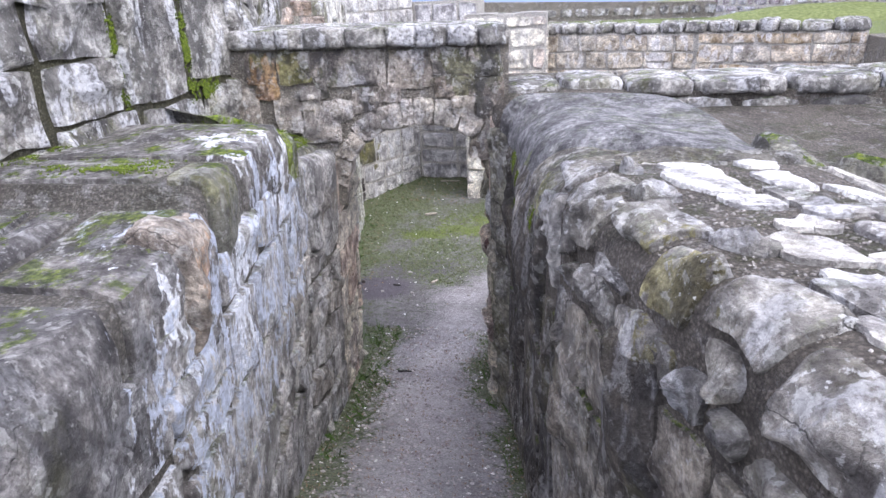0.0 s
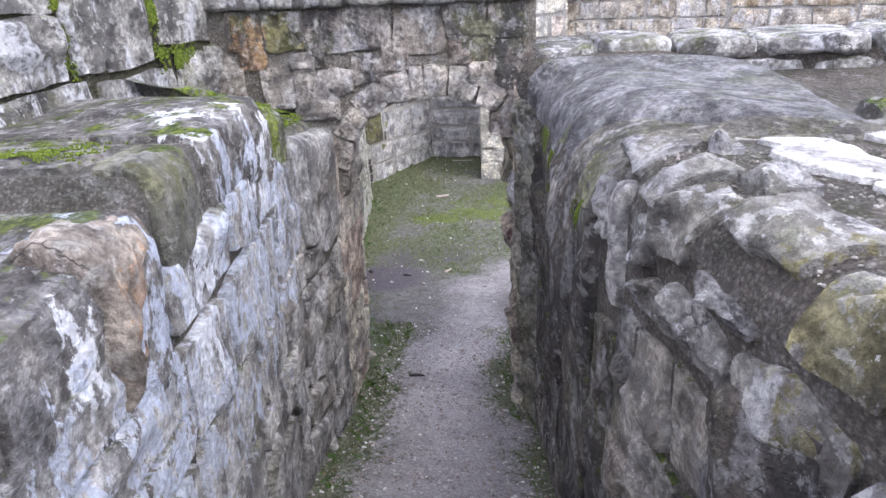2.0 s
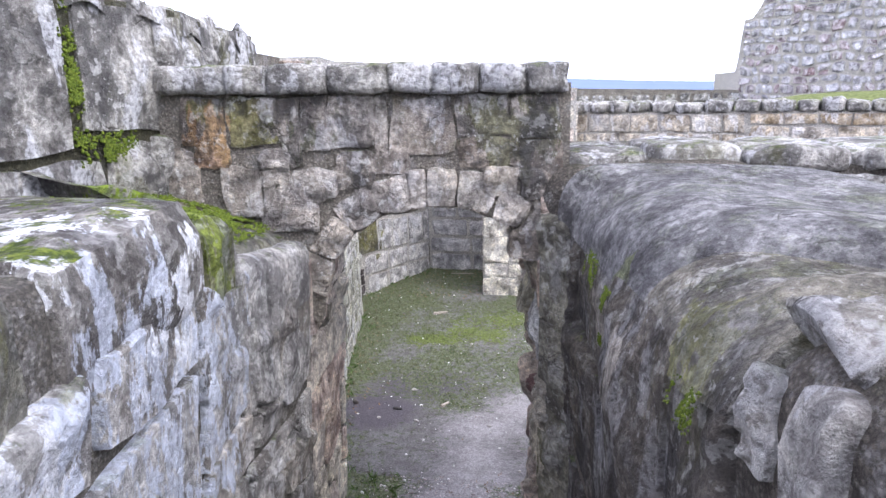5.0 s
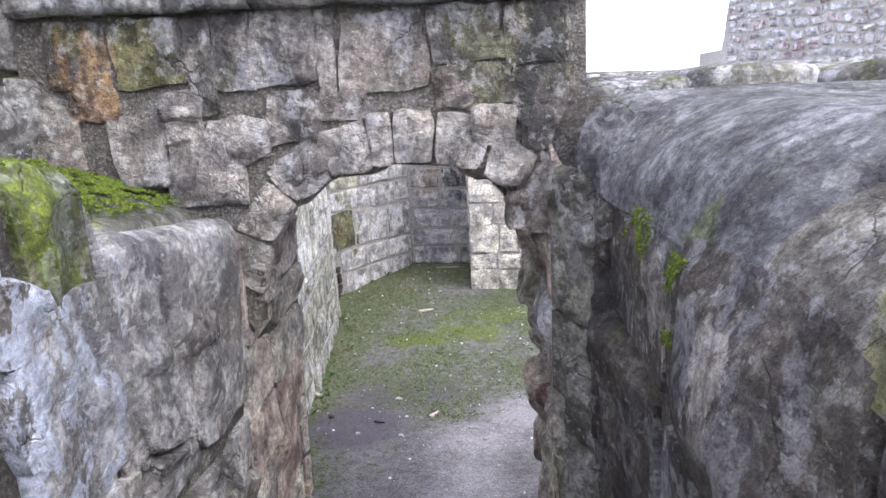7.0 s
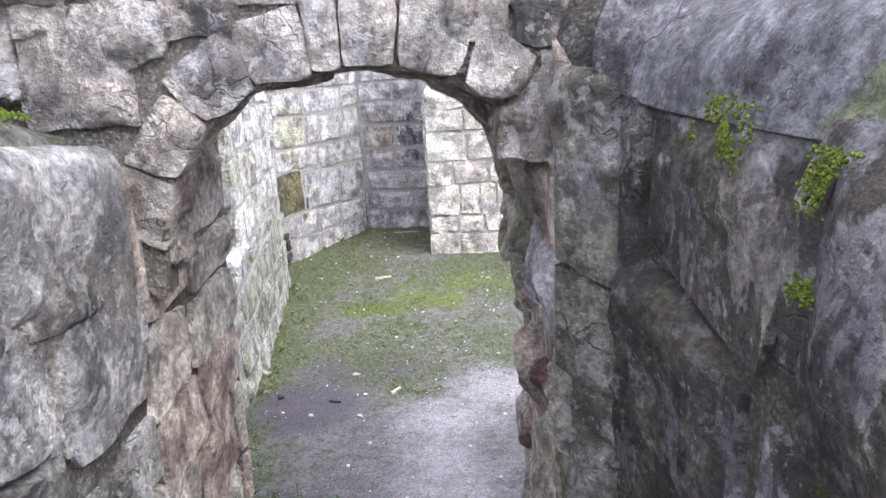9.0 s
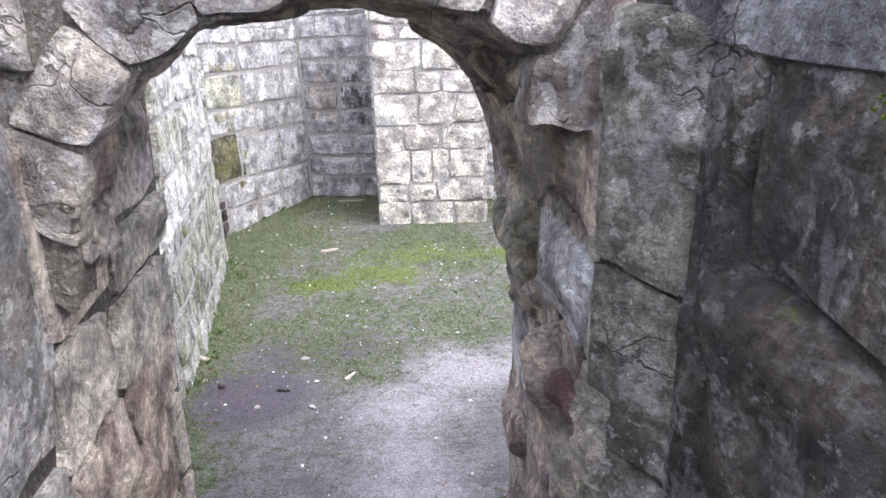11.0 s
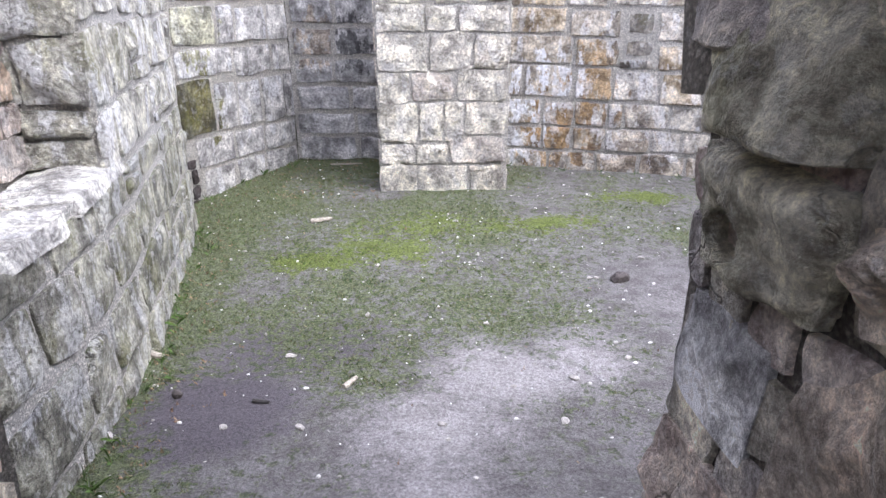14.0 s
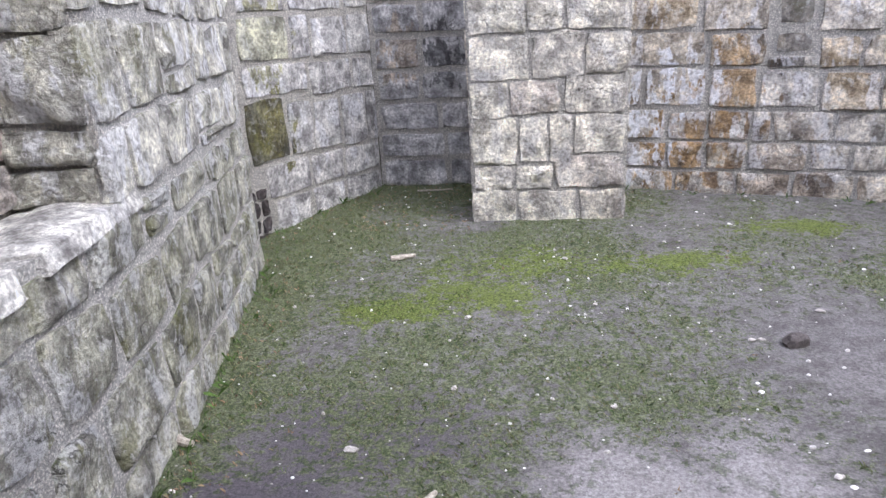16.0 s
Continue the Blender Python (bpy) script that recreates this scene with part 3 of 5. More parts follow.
def sod(x, y):
    best = max(1 - math.hypot((x - a) / p, (y - b) / q2) for a, b, p, q2 in SODS)
    return best + fbm(Vector((x * 2.2, y * 2.2, 4.4)), 5) * 0.5


def axis(lo, hi, step, far):
    inner = list(np.arange(lo, hi + step / 2, step))
    out, d = [], step
    while d < far:
        out.append(d)
        d *= 1.7
    return [lo - k for k in reversed(out)] + inner + [hi + k for k in out]


def build_ground():
    xs, ys = axis(-2.8, 4.4, 0.06, 4000), axis(-1.7, 11.0, 0.06, 4000)
    verts, faces, damp_dark, turfs, sods, worn_brights = [], [], [], [], [], []
    for y in ys:
        for x in xs:
            if sunken(x, y):
                p = Vector((x, y, 0))
                z = floor_z(x, y) + fbm(p * 1.1) * 0.02 + fbm(p * 6) * 0.006
                verts.append((x, y, z))
                turfs.append(turf(x, y)), sods.append(sod(x, y)), worn_brights.append(worn_bright(x, y))
                # the damp patch, then a second lobe that only darkens the soil
                damp_dark.append(max(0.0, 1 - math.hypot((x + 1.42) / 0.58, (y - 6.2) / 0.52), 0.62 * (1 - math.hypot((x + 1.05) / 0.75, (y - 6.8) / 0.5))))
            else:
                d = max(0.0, math.hypot(x, y - 5) - 35)
                verts.append((x, y, 2.12 - min(40.0, d * 0.08)))
                turfs.append(0.6), sods.append(0.4), worn_brights.append(0.0), damp_dark.append(0.0)
    m = len(xs)
    for j in range(len(ys) - 1):
        for i in range(m - 1):
            k = j * m + i
            faces.append((k, k + 1, k + m + 1, k + m))
    g = Graph("trodden_earth_with_turf")
    mid, fine, speck = g.full(g.noise(7, 9, 0.75)), g.full(g.noise(75, 6, 0.78)), g.full(g.noise(24, 9, 0.75))

    def field(name):
        return g.add("ShaderNodeAttribute", attribute_name=name).outputs["Fac"]
    c = g.ramp(mid, [(0.086, 0.079, 0.078), (0.136, 0.127, 0.126), (0.19, 0.179, 0.179)])
    c = g.mix(g.band(g.math("ADD", field("worn_bright"), g.math("MULTIPLY", speck, 0.5)), 0.15, 1.15, 0, 0.80), c, g.ramp(mid, [(0.23, 0.215, 0.213), (0.30, 0.282, 0.281), (0.37, 0.35, 0.349)]))
    # painted brightening of the passage floor, on top of the trodden wear
    c = g.mix(g.band(field("worn_bright"), 0.9, 1.6, 0, 0.85), c, g.ramp(mid, [(0.32, 0.295, 0.288), (0.42, 0.39, 0.382), (0.50, 0.468, 0.46)]))
    c = g.mix(g.band(g.math("ADD", field("damp_dark"), g.math("MULTIPLY", mid, 0.4)), 0.22, 0.62, 0, 0.85), c, (0.078, 0.068, 0.080))
    grass = g.band(g.math("ADD", field("turf"), g.math("MULTIPLY", g.math("SUBTRACT", speck, 0.5), 1.0)), 0.18, 0.55, 0, 0.8)
    c = g.mix(grass, c, g.ramp(fine, [(0.038, 0.052, 0.022), (0.078, 0.098, 0.040), (0.14, 0.15, 0.075)]))
    tuft = g.math("MULTIPLY", g.band(g.noise(17, 7, 0.7), 0.52, 0.60), g.band(g.math("ADD", field("turf"), g.math("MULTIPLY", mid, 0.3)), -0.25, 0.25, 0, 0.75))
    c = g.mix(tuft, c, g.ramp(fine, [(0.022, 0.034, 0.012), (0.045, 0.064, 0.022), (0.085, 0.105, 0.04)]))
    crumb = g.band(g.noise(46, 6, 0.7), 0.54, 0.62)
    c = g.mix(g.math("MULTIPLY", crumb, 0.28), c, (0.045, 0.040, 0.038))
    mossy = g.band(g.math("ADD", field("sod"), g.math("MULTIPLY", g.math("SUBTRACT", speck, 0.5), 0.9)), 0.05, 0.5, 0, 0.9)
    c = g.mix(mossy, c, g.ramp(fine, [(0.046, 0.066, 0.014), (0.088, 0.118, 0.022), (0.145, 0.165, 0.042)]))
    c = g.mix(1.0, c, g.ramp(fine, [(0.62, 0.62, 0.62), (1.04, 1.04, 1.04), (1.5, 1.5, 1.5)]), "MULTIPLY")
    h = g.math("ADD", g.math("MULTIPLY", fine, 0.5), g.math("MULTIPLY", speck, 0.9))
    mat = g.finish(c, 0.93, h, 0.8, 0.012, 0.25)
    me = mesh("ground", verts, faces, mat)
    for name, values in (("turf", turfs), ("sod", sods), ("worn_bright", worn_brights), ("damp_dark", damp_dark)):
        me.attributes.new(name, "FLOAT", "POINT").data.foreach_set("value", values)
    return tagged(new("ground", me), "trodden earth floor with grass, moss and pale chips", "ground", kind="structure")


ground = build_ground()


# ---- the walls of the passage ----
def passage_wall(name, surf, y0, y1, depth, reach, flip, label):
    """The body of a passage wall: its mortar face and top in one skin, closed at the back, at the ends and below."""
    verts, faces = sheet(surf, y0, y1, -depth, reach, 0.05, 0.05, 0.008, 0.004, flip)
    nu, nv = max(1, round((y1 - y0) / 0.05)), max(1, round((depth + reach) / 0.05))
    start = [j * (nu + 1) for j in range(nv + 1)]
    end = [j * (nu + 1) + nu for j in range(nv + 1)]
    base = len(verts)
    for ids in (start, end):
        top = verts[ids[-1]]
        verts.append(Vector((top.x, top.y, -0.6)))
        faces.append(tuple(ids) + (len(verts) - 1,))
    last = [nv * (nu + 1) + i for i in range(nu + 1)]
    faces.append((last[0], base, base + 1, last[-1]))
    return tagged(new(name, mesh(name, verts, faces, M_MORTAR_D if flip < 0 else M_MORTAR_L, False)), label, "wall", kind="structure")


left_wall = passage_wall("wall_passage_left", LEFT, -1.6, 4.57, 2.7, 1.25, 1, "weathered grey rubble wall of the sunken passage, streaked with lime")
right_wall = passage_wall("wall_passage_right", RIGHT, -1.6, 4.85, 2.7, 4.6, -1, "dark rubble wall of the passage with a rounded top")

# left: the large stones that form its top
random.seed(11)
TOPS = [(-1.5, -0.55, -0.36, 0.55), (-0.53, 0.50, -0.40, 0.50), (0.53, 1.31, -0.46, 0.52), (1.35, 1.92, -0.44, 0.36)]
for y0, y1, v0, v1 in TOPS:
    lay(left_wall, LEFT, [quad(y0, v0, y1, v1)], M_LEFT, 14, 0.035, 0.03, 0.006, 1, "top_stone", round_=0.12)
lay(left_wall, LEFT, [[(1.64, -0.36), (1.92, -0.26), (1.92, 0.16), (1.60, 0.12)]], M_CORNER, 18, 0.055, 0.06, 0.0, 1, "top_stone", "broken tan corner stone", 0.02, 24, 0.10)
lay(left_wall, LEFT, [quad(0.0, 0.53, 1.1, 1.1), quad(1.1, 0.53, 1.9, 1.1), quad(1.3, 0.38, 1.92, 0.55)], M_SLAB, 9, 0.03, 0.03, 0.006, 1, "top_stone", round_=0.15)
lay(left_wall, LEFT, [quad(1.96, -0.34, 2.24, 0.16)], M_MOSSY, 12, 0.03, 0.02, 0.005, 1, "top_stone", round_=0.15)
lay(left_wall, LEFT, [quad(1.97, 0.17, 2.26, 0.98)], M_SLAB, 10, 0.02, 0.02, 0.005, 1, "top_stone", round_=0.12)
lay(left_wall, LEFT, [quad(2.26, -0.30, 2.97, 0.98)], M_SLAB, 18, 0.03, 0.025, 0.005, 1, "top_slab", round_=0.10)
lay(left_wall, LEFT, [quad(2.94, -0.72, 3.20, -0.30)], M_LEFT_FACE, 14, 0.02, 0.028, -0.004, 1, round_=0.06)
lay(left_wall, LEFT, [quad(3.0, -0.34, 3.21, 0.60)], M_MOSSY, 12, 0.035, 0.02, 0.004, 1, "top_stone", "moss-covered upright stone", 0.15)
lay(left_wall, LEFT, [quad(3.18, -0.60, 3.52, -0.22), quad(3.51, -0.58, 3.89, -0.21)], M_LEFT_FACE, 14, 0.006, 0.012, -0.006, 1, round_=0.03)
lay(left_wall, LEFT, [quad(3.20, -0.27, 3.43, 0.30), quad(3.43, -0.29, 3.66, 0.30), quad(3.66, -0.26, 3.88, 0.30)], M_LEFT_FACE, 16, 0.010, 0.026, -0.004, 1, "top_stone", round_=0.04)


def bank(u, v):
    """The mossy earth that slopes up from the ledge to the walls behind it."""
    return Vector((LEFT_X(u) - 0.06 - v, u, LEFT_TOP(u) + 0.32 * v))


lay(left_wall, bank, [quad(3.20, 0.0, 3.54, 0.62), quad(3.52, 0.0, 3.88, 0.62)], M_MOSSY, 14, 0.022, 0.02, -0.004, 1, "top_stone", round_=0.06)


def left_face(u, v):
    """The face of the left wall by place along it and height."""
    return Vector((LEFT_X(u) - 0.05 * (1.98 - v), u, v))


def under(quads):
    """Cuts the stones of the face off below the stones that cap it."""
    out = []
    for q in quads:
        u0, u1 = q[0][0], q[1][0]
        drop = 0.19 if u0 < 3.8 else 0.06
        caps = LEFT_TOP(u1 - 0.03) - drop, LEFT_TOP(u0 + 0.03) - drop
        q = [q[0], q[1]] + [(p[0], c if p[1] > c - 0.13 else p[1]) for p, c in zip(q[2:], caps)]
        least = 0.12 if q[2][1] > caps[0] - 0.001 or q[3][1] > caps[1] - 0.001 else 0.03
        if min(q[2][1] - q[1][1], q[3][1] - q[0][1]) > least:
            out.append(q)
    return out


for y0, y1, low, wide in ((-1.6, 1.45, 0.4, (0.26, 0.60)), (1.45, 2.9, 0.4, (0.26, 0.60)), (2.9, 3.86, 0.0, (0.24, 0.48)), (3.86, 4.57, 0.0, (0.22, 0.40))):
    lay(left_wall, left_face, under(courses(y0, y1, low, 2.36, (0.18, 0.34), wide, 0.06, 0.25)), M_LEFT if y0 < 0 else M_JAMB if y0 > 3.8 else M_LEFT_FACE, 14, 0.012, 0.030, 0.005, 1, round_=0.15, ragged=0.13)
lay(left_wall, LEFT, courses(3.92, 4.57, -0.17, -0.02, (0.1, 0.2), (0.2, 0.3)), M_JAMB, 6, 0.02, 0.014, 0.007, 1)

# right: the great smooth cap, the rubble top and the boulders of its face
random.seed(12)
lay(right_wall, RIGHT, [[(2.97, -0.19), (3.93, -0.21), (4.0, 0.90), (2.68, 0.90)]], M_CAP, 40, 0.055, 0.035, -0.004, -1, "cap_stone", "great smooth dark cap stone with moss on its edge", 0.04, 10)
lay(right_wall, RIGHT, [[(2.38, -0.16), (3.08, -0.18), (2.75, 0.90), (2.38, 0.86)]], M_SHELF, 26, 0.06, 0.05, 0.0, -1, "cap_stone", "broken brownish cap stone beside the smooth one", 0.05, 14)
lay(right_wall, RIGHT, [quad(2.30, 0.86, 2.72, 1.12), quad(2.74, 0.88, 3.15, 1.15)], M_MOSSY, 8, 0.07, 0.03, 0.01, -1, "top_stone")
lay(right_wall, RIGHT, [quad(2.17, -0.40, 2.30, -0.02)], M_CREAM, 10, 0.03, 0.03, 0.002, -1, "rim_stone", "pale upright rim stone")
FLAGS = [(1.99, 0.30, 2.34, 0.47), (1.86, 0.33, 1.975, 0.47), (2.27, 0.56, 2.46, 0.67), (2.04, 0.55, 2.22, 0.67), (1.92, 0.68, 2.08, 0.80), (1.34, 0.20, 1.44, 0.33)]
CREAM = [(2.37, 0.24, 2.50, 0.54), (1.47, 0.22, 1.65, 0.38), (1.68, 0.34, 1.77, 0.48), (1.79, 0.48, 1.88, 0.64), (2.10, 0.83, 2.48, 1.05), (1.12, 0.10, 1.24, 0.20), (1.1, 0.3, 1.28, 0.55), (1.5, 0.5, 1.74, 0.72)]
RIMS = [(1.42, -0.12, 1.60, 0.10), (1.63, -0.02, 1.86, 0.16), (1.20, -0.08, 1.39, 0.15), (1.88, -0.14, 2.01, 0.08), (2.03, -0.06, 2.15, 0.16), (1.90, 0.10, 2.02, 0.24), (0.86, -0.15, 1.16, 0.06)]
lay(right_wall, RIGHT, [quad(*f) for f in FLAGS], M_WHITE, 14, 0.009, 0.010, 0.002, -1, "flagstone", "pale flat stone set in mortar", 0.12, ragged=0.32)
lay(right_wall, RIGHT, [quad(*f) for f in CREAM], M_CREAM, 12, 0.010, 0.012, 0.004, -1, "flagstone", round_=0.3, ragged=0.2)
lay(right_wall, RIGHT, [quad(*f) for f in RIMS], M_TOP, 18, 0.026, 0.04, 0.004, -1, "rim_stone", round_=0.2, ragged=0.22)


def clear(quads, taken):
    out = []
    for q in quads:
        cu, cv = sum(p[0] for p in q) / 4, sum(p[1] for p in q) / 4
        if not any(a - 0.035 < cu < c + 0.035 and b - 0.035 < cv < d + 0.035 for a, b, c, d in taken):
            out.append(q)
    return out


TAKEN = FLAGS + CREAM + RIMS + [(2.17, -0.40, 2.30, -0.02)]
lay(right_wall, RIGHT, clear(courses(-1.5, 2.4, -0.30, 0.25, (0.11, 0.20), (0.12, 0.26), 0.06, 0.1), TAKEN), M_TOP, 12, 0.022, 0.04, 0.009, -1, "rim_stone", round_=0.35, ragged=0.16)
lay(right_wall, RIGHT, clear(courses(-1.5, 2.5, 0.25, 1.6, (0.10, 0.18), (0.12, 0.26), 0.06, 0.1), TAKEN), [M_TOP, M_TOP, M_CREAM], 8, 0.008, 0.012, 0.014, -1, "flagstone", round_=0.35, ragged=0.16)
lay(right_wall, RIGHT, courses(-1.5, 2.16, -1.7, -0.32, (0.32, 0.6), (0.14, 0.34), 0.07, 0.12), M_RIGHT, 14, 0.012, 0.035, 0.002, -1, round_=0.15, ragged=0.13)
lay(right_wall, RIGHT, [[(1.44, -0.80), (1.74, -0.84), (1.72, -0.24), (1.48, -0.18)]], M_BOULDER, 20, 0.05, 0.03, 0.0, -1, "boulder", "dark green-stained upright stone", 0.1, ragged=0.1)
lay(right_wall, RIGHT, courses(-1.5, 2.38, -2.5, -1.7, (0.3, 0.5), (0.16, 0.36), 0.07, 0.1), M_RIGHT, 8, 0.014, 0.03, 0.003, -1, round_=0.25, ragged=0.14)
FACE = [quad(2.16, -0.95, 2.40, -0.44), quad(2.16, -1.68, 2.42, -0.97), [(2.42, -0.67), (2.72, -0.61), (2.72, -0.03), (2.42, -0.03)], [(3.33, -0.47), (3.76, -0.43), (3.76, -0.04), (3.31, -0.04)],
        [(2.44, -1.12), (2.94, -1.08), (2.93, -0.64), (2.44, -0.68)], [(3.37, -1.02), (3.84, -1.0), (3.84, -0.44), (3.37, -0.48)], [(2.96, -1.08), (3.35, -1.04), (3.35, -0.48), (2.96, -0.64)],
        [(2.46, -1.5), (3.06, -1.5), (3.06, -1.10), (2.46, -1.14)], [(3.08, -1.5), (3.84, -1.5), (3.84, -1.03), (3.08, -1.08)], [(3.76, -0.98), (3.88, -1.0), (3.88, -0.14), (3.76, -0.14)]]
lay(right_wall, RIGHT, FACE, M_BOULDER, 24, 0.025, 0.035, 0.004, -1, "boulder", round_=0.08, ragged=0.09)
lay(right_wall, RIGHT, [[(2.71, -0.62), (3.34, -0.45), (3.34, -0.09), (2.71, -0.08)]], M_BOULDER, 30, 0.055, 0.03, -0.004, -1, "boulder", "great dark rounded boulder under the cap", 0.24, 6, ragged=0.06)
lay(right_wall, RIGHT, courses(2.42, 3.88, -2.5, -1.52, (0.25, 0.4), (0.3, 0.5), 0.05, 0.1), M_RIGHT, 8, 0.02, 0.03, 0.008, -1, round_=0.25, ragged=0.12)
lay(right_wall, RIGHT, courses(3.865, 4.01, -2.5, -0.14, (0.34, 0.55), (0.3, 0.4), 0.02, 0.0), M_STRIP, 16, 0.016, 0.03, -0.006, -1, round_=0.06, ragged=0.08)
# the jamb under the arch: a great pale stone, a pitted one with a hole, and rubble
lay(right_wall, RIGHT, courses(4.0, 4.85, -2.5, -0.10, (0.10, 0.17), (0.10, 0.22), 0.04, 0.0), M_JAMB, 7, 0.004, 0.004, 0.003, -1, "packing_stone", ragged=0.16)
lay(right_wall, RIGHT, [[(4.07, -0.87), (4.37, -0.80), (4.44, -0.65), (3.985, -0.59)]], M_GREYSTONE, 30, 0.035, 0.035, 0.003, -1, "great_stone", "great pale grey stone in the jamb", 0.18, ragged=0.14)
pitted = lay(right_wall, RIGHT, [[(4.47, -1.01), (4.80, -1.06), (4.83, -0.83), (4.45, -0.83)]], M_OLIVE, 44, 0.06, 0.03, 0.003, -1, "pitted_stone", "olive weathered stone with a deep hole", 0.2, ragged=0.1)
for v in pitted[0].data.vertices:
    d = math.hypot((v.co.y - 4.68) / 0.050, (v.co.z - 1.435) / 0.048)
    v.co.x += 0.17 * smooth(1.02, 0.72, d)
lay(right_wall, RIGHT, [quad(4.45, -0.82, 4.85, -0.58), quad(4.60, -0.58, 4.85, -0.34)], M_OLIVE, 22, 0.08, 0.045, 0.003, -1, round_=0.2, ragged=0.12)
lay(right_wall, RIGHT, [[(4.57, -1.32), (4.84, -1.32), (4.82, -1.08), (4.55, -1.06)]], M_GREYSTONE, 22, 0.02, 0.045, 0.003, -1, round_=0.2, ragged=0.12)
lay(right_wall, RIGHT, [[(4.20, -1.34), (4.55, -1.34), (4.53, -1.05), (4.20, -0.86)], [(4.22, -0.90), (4.44, -0.99), (4.44, -0.83), (4.36, -0.82)], quad(4.34, -0.60, 4.60, -0.36), quad(4.02, -0.57, 4.31, -0.34)], M_TAN, 22, 0.035, 0.05, 0.002, -1, round_=0.15, ragged=0.14)
lay(right_wall, RIGHT, [[(4.08, -1.08), (4.18, -1.05), (4.175, -0.95), (4.09, -0.93)]], M_RED, 14, 0.03, 0.03, 0.002, -1, "stone", "dark red sandstone piece in the jamb", 0.15, ragged=0.12)
lay(right_wall, RIGHT, [[(3.97, -1.34), (4.17, -1.34), (4.17, -1.10), (3.97, -1.12)], quad(3.96, -1.10, 4.04, -0.85)], M_JAMB, 16, 0.03, 0.04, 0.002, -1, round_=0.2, ragged=0.14)
lay(right_wall, RIGHT, courses(3.97, 4.85, -2.5, -1.36, (0.2, 0.36), (0.24, 0.44), 0.06, 0.15) + courses(4.02, 4.85, -0.33, -0.12, (0.18, 0.2), (0.24, 0.44)), M_JAMB, 14, 0.025, 0.04, 0.003, -1, round_=0.22, ragged=0.14)

# ---- the wall over the arch ----
ARCH = plan([(-1.42, 3.827), (0.215, 4.065)])


def along(u):
    return -1.42 + u * 0.9895


def bow(f):
    """Middle, half-width to the left and right, foot and rise of the vault; f runs from its outer to its inner edge."""
    return lerp(-0.32, -0.45, f), lerp(0.48, 0.53, f), lerp(0.46, 0.56, f), lerp(1.72, 1.62, f), lerp(0.50, 0.64, f)


def soffit(x, f):
    mid, left, right, foot, rise = bow(f)
    s = min(1.0, abs(x - mid) / (left if x < mid else right))
    return foot + rise * (1 - s ** 2.4) ** 0.417


def build_arch_wall():
    verts, faces, nu, nz, nf = [], [], 84, 12, 10
    m = nz + nf + 2
    for i in range(nu + 1):
        u = ARCH.length * i / nu
        x = along(u)
        front, n = ARCH(u, 0), normal_of(ARCH, u, 2)
        thick = lerp(0.68, 0.80, i / nu)
        inside = -0.84 < x < 0.15
        ring = []
        for j in range(nf + 1):
            f = 1 - j / nf
            z = soffit(x, f) if inside else 1.74
            p = front - n * thick * f
            p.z = z + (fbm(Vector((x, p.y, z)) * 5) * 0.02 if inside else 0)
            ring.append(p - n * (0.005 if j == nf else 0))
        z0 = ring[-1].z
        for j in range(1, nz + 1):
            p = front.copy()
            p.z = lerp(z0, 2.70, j / nz)
            ring.append(p + n * (fbm(p * 4) * 0.006 - 0.005))
        ring.append(front - n * thick + Vector((0, 0, 2.70)))
        verts += ring
    m = len(ring)
    for i in range(nu):
        for j in range(m):
            p, q = i * m + j, i * m + (j + 1) % m
            faces.append((p, p + m, q + m, q))
    faces.append(tuple(range(m)))
    faces.append(tuple(range(nu * m, nu * m + m))[::-1])
    return tagged(new("wall_arch", mesh("wall_arch", verts, faces, M_MORTAR, False)), "rubble wall with a low stone arch over the passage", "wall", kind="structure")


arch_wall = build_arch_wall()
random.seed(13)
COPING = [(0.02, 0.29), (0.30, 0.46), (0.47, 0.70), (0.71, 0.94), (0.95, 1.10), (1.11, 1.29), (1.30, 1.47), (1.48, 1.635)]
for u0, u1 in COPING:
    bm = bmesh.new()
    bmesh.ops.create_cube(bm, size=1)
    bmesh.ops.subdivide_edges(bm, edges=bm.edges[:], cuts=5, use_grid_fill=True)
    n = normal_of(ARCH, 0.8, 2)
    for v in bm.verts:
        c = v.co * 2
        r = (abs(c.x) ** 14 + abs(c.y) ** 14 + abs(c.z) ** 14) ** (1 / 14)
        v.co = v.co / max(r, 0.6)
        u = lerp(u0 - 0.008, u1 + 0.008, v.co.x + 0.5)
        p = ARCH(u, 2.745 + v.co.z * 0.115 - 0.03 * (u / 1.65)) - n * (0.34 + v.co.y * 0.80)
        v.co = p + Vector((fbm(p * 6), fbm(p * 6 + Vector((3, 3, 3))), fbm(p * 6 + Vector((7, 1, 2))))) * 0.014
    me = bpy.data.meshes.new("coping_stone")
    bm.to_mesh(me)
    bm.free()
    me.materials.append(M_COPE)
    me.polygons.foreach_set("use_smooth", [True] * len(me.polygons))
    child("coping_stone", me, arch_wall, "lichen-spotted coping stone")
BLOCKS = [(0.10, 2.49, 0.27, 2.67), (0.28, 2.48, 0.49, 2.67), (0.50, 2.39, 0.57, 2.67), (0.58, 2.46, 0.69, 2.67), (0.69, 2.46, 0.87, 2.67), (0.88, 2.43, 0.92, 2.67),
          (0.93, 2.43, 1.19, 2.66), (1.20, 2.50, 1.41, 2.66), (1.41, 2.49, 1.615, 2.66), (1.21, 2.38, 1.43, 2.49), (1.44, 2.37, 1.615, 2.48)]
lay(arch_wall, ARCH, [quad(*b) for b in BLOCKS], M_ARCH, 11, 0.012, 0.018, -0.008, round_=0.10, ragged=0.13)
